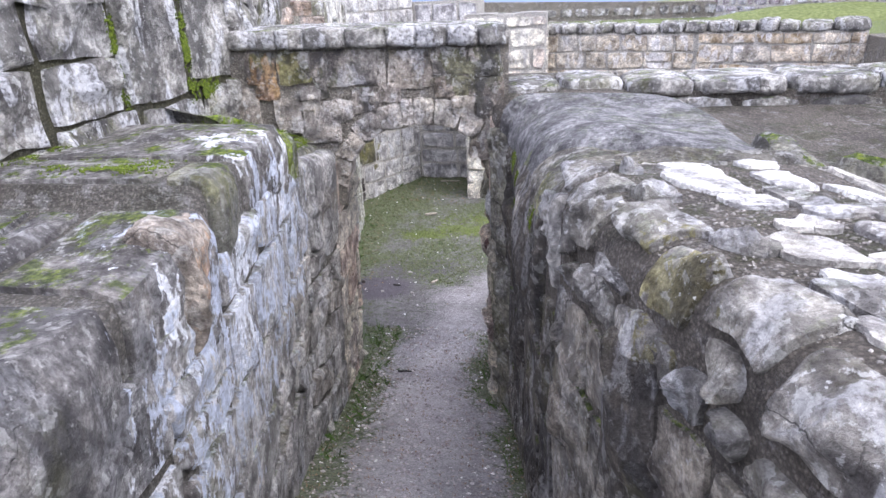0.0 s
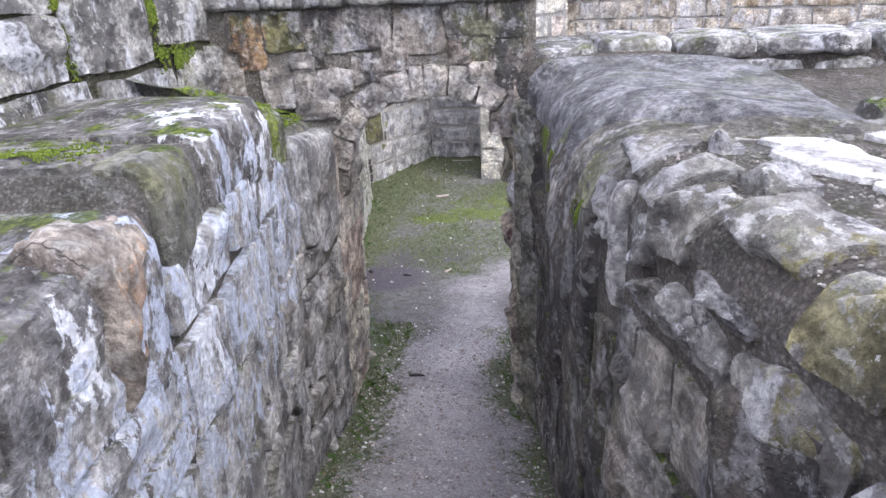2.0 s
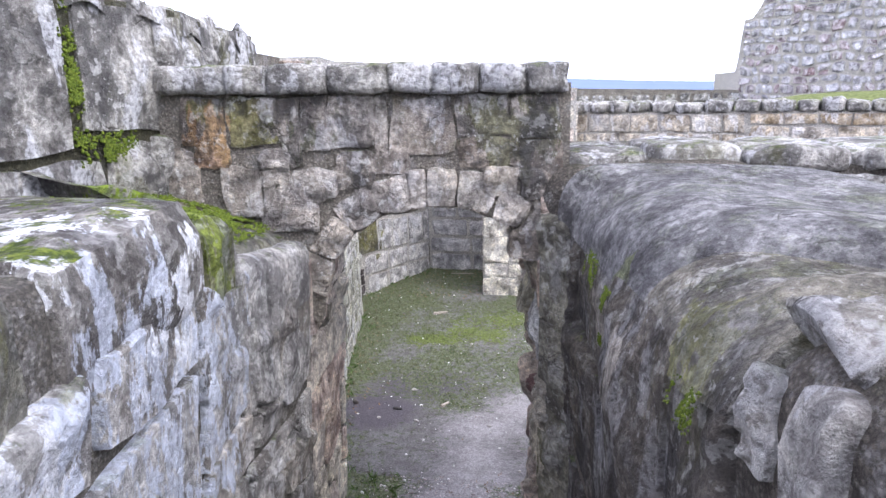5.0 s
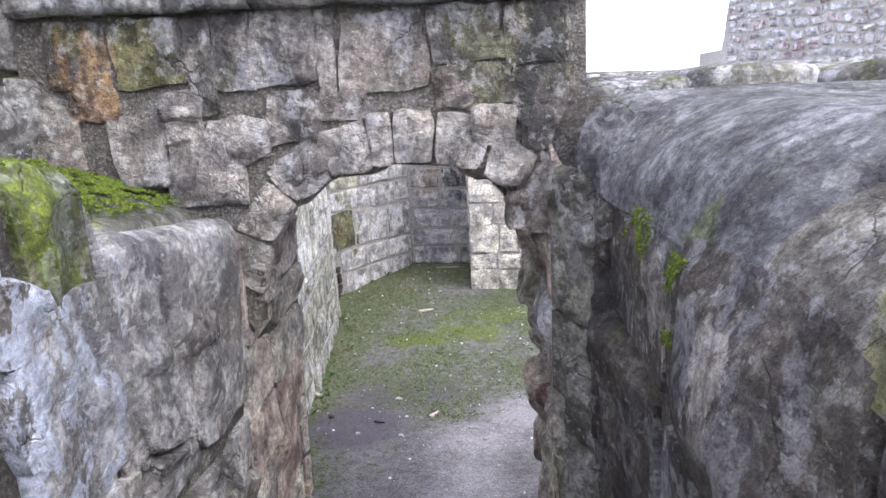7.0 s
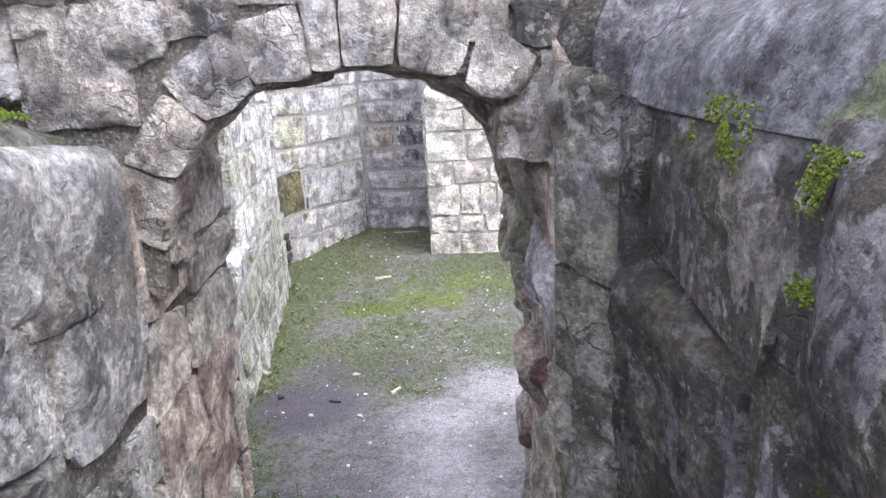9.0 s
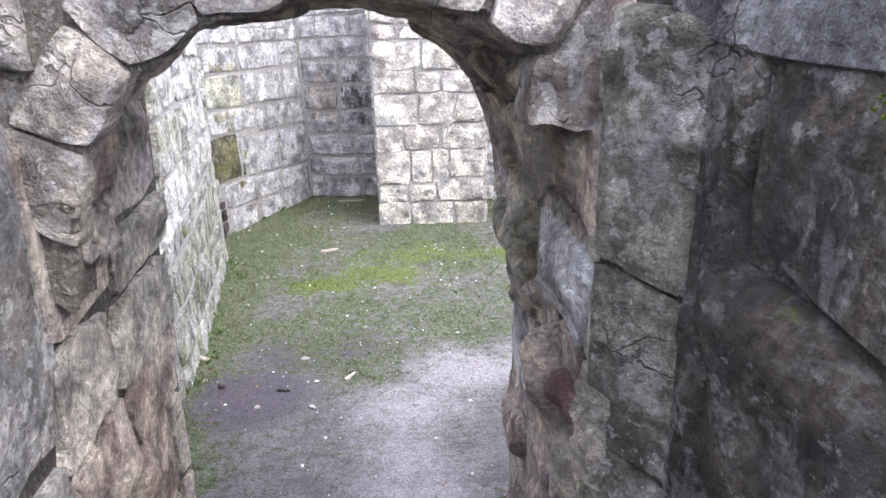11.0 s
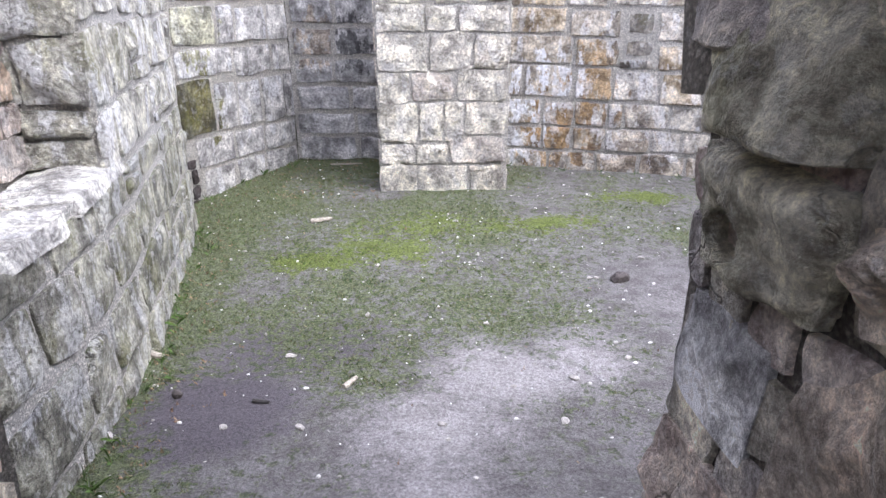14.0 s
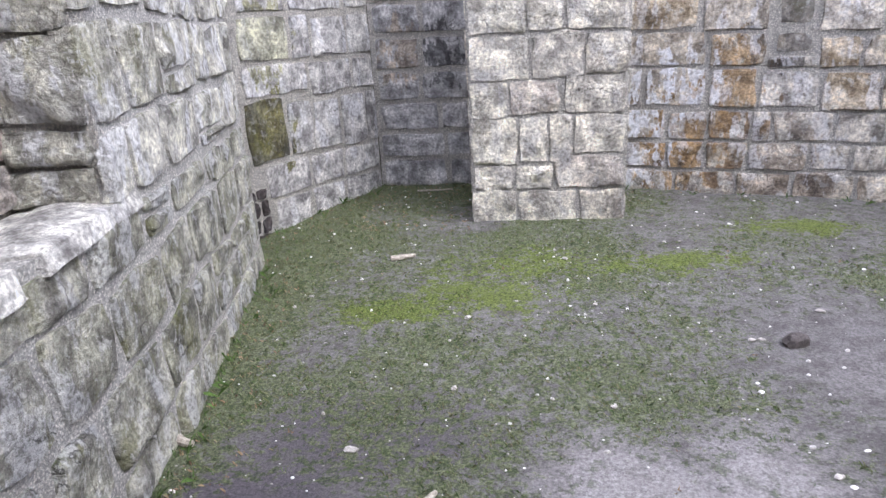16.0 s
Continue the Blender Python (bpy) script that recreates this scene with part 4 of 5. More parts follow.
RUBBLE = [(0.02, 2.10, 0.13, 2.48), (0.14, 2.40, 0.27, 2.48), (0.24, 2.20, 0.40, 2.39), (0.41, 2.38, 0.51, 2.46), (0.41, 2.32, 0.51, 2.37), (0.41, 2.12, 0.63, 2.31), (0.53, 2.26, 0.70, 2.38),
          (0.71, 2.30, 0.86, 2.44), (0.87, 2.37, 1.00, 2.43), (1.31, 2.27, 1.44, 2.37), (1.46, 2.25, 1.56, 2.36), (1.52, 2.12, 1.615, 2.22), (1.57, 2.22, 1.615, 2.36), (1.42, 2.00, 1.57, 2.12)]
lay(arch_wall, ARCH, [quad(*b) for b in RUBBLE], [M_VOUS, M_ARCH, M_ARCH], 11, 0.016, 0.026, -0.014, round_=0.2, ragged=0.18)
# the stones of the arch ring, each set square to the curve
RING = [-0.795, -0.75, -0.66, -0.54, -0.42, -0.355, -0.24, -0.10, 0.00, 0.10]
DEEP = [0.13, 0.12, 0.14, 0.15, 0.16, 0.16, 0.16, 0.13, 0.16]


def ring_point(x, out):
    e = 0.01
    z = soffit(x, 0)
    t = Vector((2 * e, soffit(min(x + e, 0.1), 0) - soffit(max(x - e, -0.79), 0))).normalized()
    return ((x - t.y * out + 1.42) / 0.9895, z + t.x * out)


for (x0, x1), deep in zip(zip(RING, RING[1:]), DEEP):
    q = [ring_point(x0, -0.005), ring_point(x1, -0.005), ring_point(x1, deep), ring_point(x0, deep)]
    lay(arch_wall, ARCH, [q], M_VOUS, 10, 0.022, 0.02, -0.003, name="arch_stone", round_=0.22, ragged=0.1)


def vault(u, v):
    mid, left, right, foot, rise = bow(v)
    a = math.pi * (1 - u)
    c, d = math.cos(a), math.sin(a)
    x = mid + math.copysign(abs(c) ** 0.833, c) * (left if c < 0 else right)
    p = ARCH((x + 1.42) / 0.9895, 0) - normal_of(ARCH, 0.8, 2) * (0.76 * v)
    return Vector((p.x, p.y, foot + rise * max(0.0, d) ** 0.833 - 0.004))


lay(arch_wall, vault, courses(0.02, 0.98, 0.03, 1.0, (0.28, 0.42), (0.09, 0.17), 0.02, 0.0), M_JAMB, 10, 0.025, 0.02, 0.002, -1, "vault_stone", ragged=0.12)

# ---- the higher wall beside the passage ----
random.seed(14)
high_wall, HIGH = wall("wall_high_left", [(-1.66, -1.6), (-1.52, 2.2), (-1.46, 3.3), (-1.42, 4.0), (-1.62, 4.7), (-1.70, 5.3)], 1.6, 3.03, 0.6, M_MORTAR_M, "high rubble wall of big weathered stones", 1)
lay(high_wall, HIGH, courses(0.0, 4.04, 2.2, 3.01, (0.22, 0.32), (0.26, 0.50), 0.05, 0.12) + courses(5.72, 6.9, 2.2, 3.01, (0.20, 0.32), (0.20, 0.42), 0.06, 0.15), M_HIGH, 12, 0.03, 0.04, 0.001, round_=0.15, ragged=0.12)
GREAT = [(4.05, 2.50, 4.49, 2.74), (4.05, 2.75, 4.49, 3.01), (4.05, 2.2, 4.58, 2.49), (4.60, 2.2, 5.12, 2.47), (4.51, 2.50, 4.68, 3.01), (4.69, 2.49, 5.00, 3.01), (5.05, 2.55, 5.47, 3.01), (5.48, 2.55, 5.71, 3.01), (5.14, 2.2, 5.38, 2.53), (5.39, 2.2, 5.71, 2.54)]
lay(high_wall, HIGH, [quad(*g) for g in GREAT], M_HIGH, 16, 0.03, 0.045, -0.004, round_=0.08, ragged=0.08)
lay(high_wall, HIGH, courses(5.8, 6.9, 1.62, 2.2, (0.2, 0.3), (0.2, 0.4), 0.04, 0.1), M_NICHE, 7, 0.02, 0.02, 0.003)
lay(high_wall, lambda u, v: HIGH(u, 3.02) - normal_of(HIGH, u, 2) * v, courses(0.0, 6.9, -0.03, 0.55, (0.25, 0.35), (0.2, 0.42), 0.04, 0.1), M_HIGH, 9, 0.05, 0.035, 0.012, name="top_stone", ragged=0.13)

# ---- the low wall along the terrace, right of the arch ----
random.seed(15)
low_wall, LOW = wall("wall_terrace", [(0.20, 4.07), (0.80, 4.17), (6.5, 4.30)], 1.9, 2.36, 0.55, M_MORTAR_D, "low terrace wall with dark capping slabs", 1)
lay(low_wall, LOW, courses(0.52, 6.0, 2.1, 2.34, (0.2, 0.26), (0.2, 0.45), 0.03, 0.1), M_COPE, 7, 0.03, 0.02, 0.01)


def slab(parent, name, surf, u0, u1, z, h, depth, over, material, label=""):
    """A rough slab lying on a wall."""
    bm = bmesh.new()
    bmesh.ops.create_cube(bm, size=1)
    bmesh.ops.subdivide_edges(bm, edges=bm.edges[:], cuts=4, use_grid_fill=True)
    n = normal_of(surf, (u0 + u1) / 2, z)
    for v in bm.verts:
        c = v.co * 2
        r = (abs(c.x) ** 7 + abs(c.y) ** 7 + abs(c.z) ** 7) ** (1 / 7)
        v.co = v.co / max(r, 0.6)
        p = surf(lerp(u0, u1, v.co.x + 0.5), z + h * (0.5 + v.co.z)) + n * (over - depth * (v.co.y + 0.5))
        v.co = p + Vector((fbm(p * 5), fbm(p * 5 + Vector((3, 3, 3))), fbm(p * 5 + Vector((7, 1, 2))))) * 0.02
    me = bpy.data.meshes.new(name)
    bm.to_mesh(me)
    bm.free()
    me.materials.append(material)
    me.polygons.foreach_set("use_smooth", [True] * len(me.polygons))
    return child(name, me, parent, label)


u = 0.0
while u < 6.2:
    w = random.uniform(0.32, 0.6)
    slab(low_wall, "capping_slab", LOW, u + 0.006, u + w - 0.006, 2.335, 0.10 + random.uniform(-0.01, 0.02), 0.55, 0.04, M_COPE)
    u += w

# ---- the roofless room ----
random.seed(16)
plinth, ROOM_L = wall("wall_room_left", ROOM_LEFT, -0.4, 1.02, 0.7, M_MORTAR_W, "lichened ashlar wall of the room with a ledge", 1)
end = ROOM_L.length
lay(plinth, ROOM_L, courses(0.0, end, -0.1, 1.0, (0.27, 0.36), (0.30, 0.55), 0.03, 0.1), M_PLINTH, 12, 0.012, 0.024, 0.013, round_=0.16, ragged=0.10)
upper, _ = wall("wall_room_left_upper", ROOM_LEFT, 1.02, 2.98, 0.7, M_MORTAR_W, "tall lichened ashlar wall with lime runs", 1, u0=2.1)
lay(upper, ROOM_L, courses(2.07, end, 1.02, 2.95, (0.26, 0.40), (0.28, 0.56), 0.04, 0.15), M_ROOM_L, 12, 0.014, 0.026, 0.008, round_=0.14, ragged=0.09)
NICHE = plan([(-1.92, 4.60), (-2.02, 5.95), (-2.14, 6.75)])
niche, _ = wall("wall_niche", [(-1.92, 4.60), (-2.02, 5.95), (-2.14, 6.75)], 1.0, 2.98, 0.4, M_MORTAR, "set-back reddish masonry above the ledge", 1)
lay(niche, NICHE, courses(0.0, 2.1, 1.04, 2.9, (0.14, 0.26), (0.2, 0.4), 0.03, 0.2), M_NICHE, 10, 0.02, 0.018, 0.002, round_=0.15)
lay(plinth, lambda u, v: ROOM_L(u, 1.02) - normal_of(ROOM_L, u, 0.5) * v, [quad(1.55, -0.03, 2.35, 0.34), quad(0.9, -0.03, 1.53, 0.32), quad(0.2, -0.02, 0.88, 0.3)], M_LEDGE, 10, 0.03, 0.02, 0.004, 1, "ledge_stone", round_=0.15)

diagonal, DIAG = wall("wall_room_corner", DIAGONAL, -0.3, 3.05, 0.6, M_MORTAR_P, "pale ashlar wall across the corner of the room", 1)
D0 = 0.474
W2A = [(0.15, 0.00, 0.55, 0.30), (0.57, -0.02, 0.95, 0.30), (0.97, -0.05, 1.46, 0.29), (0.10, 0.31, 0.58, 0.58), (0.60, 0.31, 0.98, 0.56), (0.99, 0.30, 1.46, 0.54), (-0.02, 0.59, 0.38, 1.07), (0.40, 0.60, 0.67, 1.02),
       (0.68, 0.58, 1.00, 1.00), (1.01, 0.56, 1.32, 1.00), (1.33, 0.56, 1.47, 1.00)]
W2B = [(0.02, 1.08, 0.67, 1.31), (0.69, 1.03, 1.19, 1.30), (1.20, 1.02, 1.47, 1.29), (0.03, 1.33, 0.52, 1.65), (0.54, 1.32, 0.74, 1.65), (0.76, 1.32, 1.17, 1.63), (1.18, 1.31, 1.47, 1.65), (0.05, 1.67, 0.52, 1.92), (0.54, 1.67, 1.14, 1.92), (1.16, 1.67, 1.47, 1.92)]
lay(diagonal, DIAG, [quad(a + D0, b, c + D0, d) for a, b, c, d in W2A + W2B if a > 0.04], M_ASH, 7, 0.011, 0.014, -0.004, round_=0.08)
lay(diagonal, DIAG, [quad(D0 - 0.02, 0.59, D0 + 0.38, 1.07)], M_MOSSBLOCK, 9, 0.016, 0.02, -0.003, label="block dark with moss", round_=0.1)
lay(diagonal, DIAG, [quad(D0 + 0.02, 1.08, D0 + 0.67, 1.31)], M_ASH, 7, 0.012, 0.014, -0.003, round_=0.08)
lay(diagonal, DIAG, [quad(D0 + 0.03, 1.33, D0 + 0.52, 1.65)], M_ALGAE, 8, 0.012, 0.014, -0.003, round_=0.08)
lay(diagonal, DIAG, courses(D0 - 0.1, D0 + 1.46, 1.94, 3.02, (0.22, 0.32), (0.25, 0.5), 0.02, 0.1), M_ASH, 6, 0.011, 0.014, -0.004, round_=0.08)
lay(diagonal, DIAG, courses(0.0, D0 - 0.03, 0.42, 2.8, (0.25, 0.35), (0.2, 0.3)), M_ASH, 7, 0.011, 0.014, 0.003, round_=0.1)
# foot stones much darker than the blocks above them
lay(diagonal, DIAG, courses(0.2, D0 + 0.10, -0.05, 0.42, (0.10, 0.16), (0.10, 0.2), 0.03), M_CRUMBLED, 9, 0.012, 0.03, 0.004, label="crumbled dark stone at the foot of the corner", ragged=0.18)

recess, REC = wall("wall_recess", RECESS, -0.3, 2.88, 0.6, M_MORTAR_P, "shaded grey ashlar wall behind the pier", 1)
W3 = [(0.02, 0.09, 0.62, 0.35), (0.64, 0.10, 1.0, 0.35), (0.02, 0.37, 0.62, 0.59), (0.63, 0.37, 1.0, 0.59), (0.05, 0.61, 0.58, 0.86), (0.59, 0.61, 1.0, 0.86), (0.03, 0.88, 0.42, 1.13), (0.43, 0.88, 0.98, 1.13),
      (0.03, 1.15, 0.44, 1.42), (0.45, 1.15, 0.98, 1.42), (0.03, 1.44, 0.46, 1.70), (0.47, 1.44, 0.98, 1.70)]
lay(recess, REC, [quad(*b) for b in W3], M_RECESS, 6, 0.011, 0.014, -0.004, round_=0.08)
lay(recess, REC, courses(0.02, 1.0, 1.72, 2.85, (0.22, 0.3), (0.3, 0.5), 0.02, 0.1), M_RECESS, 6, 0.011, 0.014, -0.004, round_=0.08)

back, BACKS = wall("wall_room_back", BACK, -0.3, 2.36, 0.6, M_MORTAR_P, "ochre ashlar back wall with white lime runs", 1)
B0 = math.hypot(1.2, 0.34)
BK1 = [(0.0, 0.03, 0.56, 0.26), (0.57, 0.04, 1.03, 0.26), (1.04, 0.05, 1.43, 0.26), (1.44, 0.05, 1.87, 0.27), (1.88, 0.05, 2.15, 0.27), (0.0, 0.27, 0.49, 0.50), (0.50, 0.27, 0.78, 0.50), (0.80, 0.27, 1.10, 0.50),
       (1.11, 0.28, 1.53, 0.50), (1.54, 0.29, 1.81, 0.49), (1.82, 0.29, 2.12, 0.49), (0.0, 0.51, 0.48, 0.77), (0.49, 0.51, 0.79, 0.75), (0.80, 0.51, 1.11, 0.75), (1.12, 0.51, 1.25, 0.74), (1.26, 0.51, 1.67, 0.74), (1.68, 0.50, 2.01, 0.73)]
BK2 = [(0.0, 0.78, 0.28, 1.09), (0.29, 0.78, 0.76, 1.09), (0.78, 0.76, 1.12, 1.07), (1.14, 0.76, 1.54, 1.04), (1.56, 0.74, 1.94, 1.03), (1.95, 0.74, 2.13, 1.03), (2.02, 0.50, 2.13, 0.73), (0.0, 1.10, 0.74, 1.36), (0.76, 1.08, 1.16, 1.33), (1.18, 1.07, 1.50, 1.14), (1.52, 1.05, 1.79, 1.28),
       (1.80, 1.05, 2.12, 1.28), (0.0, 1.37, 0.68, 1.60), (0.70, 1.34, 1.17, 1.58), (1.49, 1.30, 1.89, 1.56), (1.90, 1.30, 2.12, 1.56)]
lay(back, BACKS, [quad(a + B0, b, c + B0, d) for a, b, c, d in BK1 + BK2], M_BACK, 7, 0.013, 0.016, -0.004, round_=0.08)
lay(back, BACKS, [quad(1.20 + B0, 1.16, 1.47 + B0, 1.33), quad(1.20 + B0, 1.35, 1.47 + B0, 1.58)], M_RIGHT, 6, -0.015, 0.012, 0.01)
lay(back, BACKS, courses(B0, B0 + 2.1, 1.60, 2.34, (0.22, 0.3), (0.25, 0.5), 0.02, 0.1), M_BACK, 6, 0.013, 0.016, -0.004, round_=0.08)
lay(back, BACKS, courses(B0 + 2.14, BACKS.length, 0.0, 2.34, (0.22, 0.3), (0.3, 0.5), 0.02, 0.1), M_BACK, 6, 0.013, 0.016, -0.004, round_=0.08)
u = B0
while u < BACKS.length:
    w = random.uniform(0.22, 0.4)
    slab(back, "coping_stone", BACKS, u + 0.006, u + w - 0.006, 2.34, 0.14 + random.uniform(-0.02, 0.03), 0.6, 0.03, M_COPE)
    u += w

# the pier
random.seed(17)
PIER = [(-0.80, 10.5), (-0.80, 9.46), (0.35, 9.46), (0.35, 10.4)]
pier, PIERS = wall("wall_pier", PIER, -0.3, 2.68, 0.4, M_MORTAR_P, "pale sandstone pier standing before the back wall", 1, step=0.05)
P1 = [(0.01, 0.03, 0.33, 0.30), (0.34, 0.02, 0.80, 0.29), (0.81, 0.01, 1.14, 0.29), (0.01, 0.31, 0.32, 0.49), (0.33, 0.31, 0.61, 0.48), (0.62, 0.30, 1.14, 0.55), (0.01, 0.50, 0.36, 0.84), (0.37, 0.50, 0.58, 0.85),
      (0.59, 0.50, 0.75, 0.86), (0.76, 0.56, 1.14, 0.85), (0.01, 0.85, 0.29, 1.10), (0.30, 0.86, 0.67, 1.10), (0.69, 0.86, 1.14, 1.12)]
P2 = [(0.01, 1.11, 0.45, 1.42), (0.46, 1.11, 0.83, 1.42), (0.84, 1.13, 1.14, 1.41), (0.01, 1.43, 0.43, 1.66), (0.44, 1.44, 0.68, 1.64), (0.69, 1.43, 1.14, 1.64), (0.01, 1.67, 0.5, 1.92), (0.51, 1.65, 0.82, 1.92), (0.83, 1.66, 1.14, 1.92)]
lay(pier, PIERS, [quad(a + 1.04, b, c + 1.04, d) for a, b, c, d in P1 + P2], M_PIER, 14, 0.012, 0.028, -0.003, round_=0.10, ragged=0.10)
lay(pier, PIERS, courses(1.05, 2.18, 1.94, 2.65, (0.22, 0.3), (0.25, 0.45), 0.02, 0.1), M_PIER, 7, 0.016, 0.02, 0.005)
lay(pier, PIERS, courses(0.04, 1.03, 0.0, 2.5, (0.22, 0.3), (0.3, 0.5), 0.01, 0.0), M_PIER, 6, 0.012, 0.014, 0.005)
lay(pier, PIERS, courses(2.20, 3.1, 0.0, 2.5, (0.22, 0.3), (0.3, 0.5), 0.01, 0.0), M_PIER, 6, 0.012, 0.014, 0.005)

# walls that close the room and the passage out of sight
wall("wall_room_right", [(4.2, 9.3), (4.2, 4.6)], -0.3, 2.3, 0.5, M_MORTAR, "plain masonry wall closing the room", 1)
wall("wall_passage_end", [(-1.2, -1.62), (1.9, -1.62)], 0.5, 2.4, 0.4, M_MORTAR, "plain masonry wall closing the passage", -1)

# ---- beyond: parapet, tower, hills ----
random.seed(18)
parapet, PAR = wall("wall_parapet", [(-14.0, 20.6), (4.9, 20.0)], 0.5, lambda u: 2.70 - 0.032 * (u - 13.15), 0.7, M_MORTAR, "distant coursed stone parapet", 1, step=0.5)
lay(parapet, PAR, courses(8.0, 18.9, 1.7, 2.5, (0.2, 0.3), (0.3, 0.6), 0.02, 0.0), M_COPE, 4, 0.04, 0.02, 0.02)
tower, TOW = wall("wall_tower", [(4.75, 23.0), (4.75, 20.0), (8.0, 17.4), (13.0, 17.0)], 0.5, lambda u: 3.0 + 1.3 * smooth(2.4, 3.05, u) + 5.5 * smooth(3.2, 4.6, u), 2.0, M_MORTAR_P, "ruined tower of mixed rubble with a broken edge", 1, step=0.2)
lay(tower, TOW, courses(3.0, 8.0, 1.4, 6.6, (0.16, 0.30), (0.18, 0.42), 0.08, 0.1, lambda u: 2.9 + 1.3 * smooth(2.4, 3.05, u) + 5.5 * smooth(3.2, 4.6, u)), M_TOWER, 4, 0.03, 0.03, 0.0, ragged=0.14)


def build_hills():
    az = np.linspace(-1.3, 1.3, 90)
    verts, faces = [], []
    for a in az:
        d = 3000.0
        k = math.tan(min(1.2, max(-1.2, a)))
        h = 0.036 * math.exp(-((k + 0.36) / 0.33) ** 2) + 0.005 + 0.002 * fbm(Vector((a * 6, 0, 0)))
        verts += [(d * math.sin(a), d * math.cos(a), -60), (d * math.sin(a), d * math.cos(a), h * d * 0.9), (d * 1.25 * math.sin(a), d * 1.25 * math.cos(a), h * d * 0.6)]
    for i in range(len(az) - 1):
        for j in range(2):
            p = i * 3 + j
            faces.append((p, p + 3, p + 4, p + 1))
    g = Graph("hazy_blue_hills")
    # distance haze is mixed into the base colour of the hills
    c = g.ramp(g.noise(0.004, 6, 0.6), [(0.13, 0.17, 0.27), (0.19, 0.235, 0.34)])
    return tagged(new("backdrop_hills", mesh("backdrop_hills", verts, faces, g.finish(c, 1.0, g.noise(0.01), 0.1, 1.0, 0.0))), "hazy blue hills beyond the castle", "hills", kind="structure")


build_hills()


def build_mound():
    verts, faces, n, m = [], [], 28, 10
    for j in range(m + 1):
        for i in range(n):
            a, r = i * 6.2832 / n, j / m
            q = Vector((math.cos(a) * r * 3.4 + 6.6, math.sin(a) * r * 1.5 + 16.9, 0))
            verts.append((q.x, q.y, 2.05 + 0.42 * (1 - r * r) + fbm(q * 2) * 0.03))
    for j in range(m):
        for i in range(n):
            k, l = j * n + i, j * n + (i + 1) % n
            faces.append((k, l, l + n, k + n))
    g = Graph("mown_grass")
    c = g.ramp(g.full(g.noise(12, 8, 0.7)), [(0.07, 0.085, 0.03), (0.12, 0.14, 0.05), (0.17, 0.19, 0.08)])
    return tagged(new("grass_mound", mesh("grass_mound", verts, faces, g.finish(c, 0.9, g.noise(40), 0.8, 0.04, 0.2))), "grassy bank at the foot of the tower", "grass", kind="structure")


build_mound()

# the end of the tall wall, at the niche
random.seed(19)
REVEAL = plan([(-2.30, 6.592), (-1.815, 6.668)])
reveal, _ = wall("wall_niche_reveal", [(-2.30, 6.592), (-1.815, 6.668)], 1.0, 2.96, 0.12, M_MORTAR_P, "rough ashlar reveal beside the niche", 1)
lay(reveal, REVEAL, courses(0.0, 0.485, 1.04, 2.95, (0.18, 0.30), (0.18, 0.34), 0.03, 0.2), [M_NICHE, M_ROOM_L], 12, 0.03, 0.03, 0.000, round_=0.15)

ENDS = plan([(1.3, 4.855), (0.08, 4.855)])
ends, _ = wall("wall_room_front", [(4.2, 4.855), (0.10, 4.855)], -0.3, 2.3, 0.3, M_MORTAR, "rubble wall of the room beside the arch", 1)
lay(ends, ENDS, courses(0.0, 1.2, 0.0, 2.2, (0.2, 0.36), (0.24, 0.44), 0.05, 0.1), M_JAMB, 8, 0.02, 0.03, 0.003)

# ---- what lies and grows on the ground ----
random.seed(21)


def plain(name, colours, rough=0.9, scale=30.0, relief=0.006):
    g = Graph(name)
    v = g.full(g.noise(scale, 6, 0.7))
    c = g.mix(1.0, g.ramp(g.add("ShaderNodeNewGeometry").outputs["Random Per Island"], colours), g.ramp(v, [(0.6, 0.6, 0.6), (1, 1, 1), (1.4, 1.4, 1.4)]), "MULTIPLY")
    return g.finish(c, rough, v, 0.6, relief, 0.25)


M_GRASS = plain("grass_blades", [(0.04, 0.07, 0.02), (0.07, 0.115, 0.035), (0.11, 0.14, 0.05), (0.22, 0.19, 0.12), (0.05, 0.085, 0.025), (0.18, 0.15, 0.09)], 0.7)
M_CHIP = plain("pale_stone_chips", [(0.62, 0.60, 0.57), (0.72, 0.71, 0.69), (0.42, 0.40, 0.37), (0.30, 0.28, 0.26)], 0.9)
M_GRIT = plain("mortar_pebbles", [(0.24, 0.215, 0.19), (0.18, 0.165, 0.15), (0.14, 0.13, 0.12), (0.32, 0.295, 0.265)], 0.9)
M_PATHGRAVEL = plain("path_gravel", [(0.26, 0.22, 0.205), (0.36, 0.32, 0.305), (0.48, 0.44, 0.425), (0.18, 0.15, 0.145)], 0.9)
M_WEED = plain("green_weed", [(0.05, 0.10, 0.02), (0.08, 0.14, 0.03), (0.06, 0.11, 0.025)], 0.6)
M_WOOD = plain("weathered_wood", [(0.38, 0.34, 0.29), (0.30, 0.26, 0.22)], 0.85, 60)
M_DARKWOOD = plain("dark_charred_wood", [(0.05, 0.045, 0.045)], 0.8, 60)
M_DARKSTONE = plain("dark_stone", [(0.07, 0.06, 0.058)], 0.85, 40)
M_LITTER = plain("dry_litter", [(0.20, 0.12, 0.08), (0.28, 0.20, 0.12), (0.14, 0.09, 0.07)], 0.9)


def spot(x, y):
    """The ground's own height under a point."""
    p = Vector((x, y, 0))
    return floor_z(x, y) + fbm(p * 1.1) * 0.02 + fbm(p * 6) * 0.006


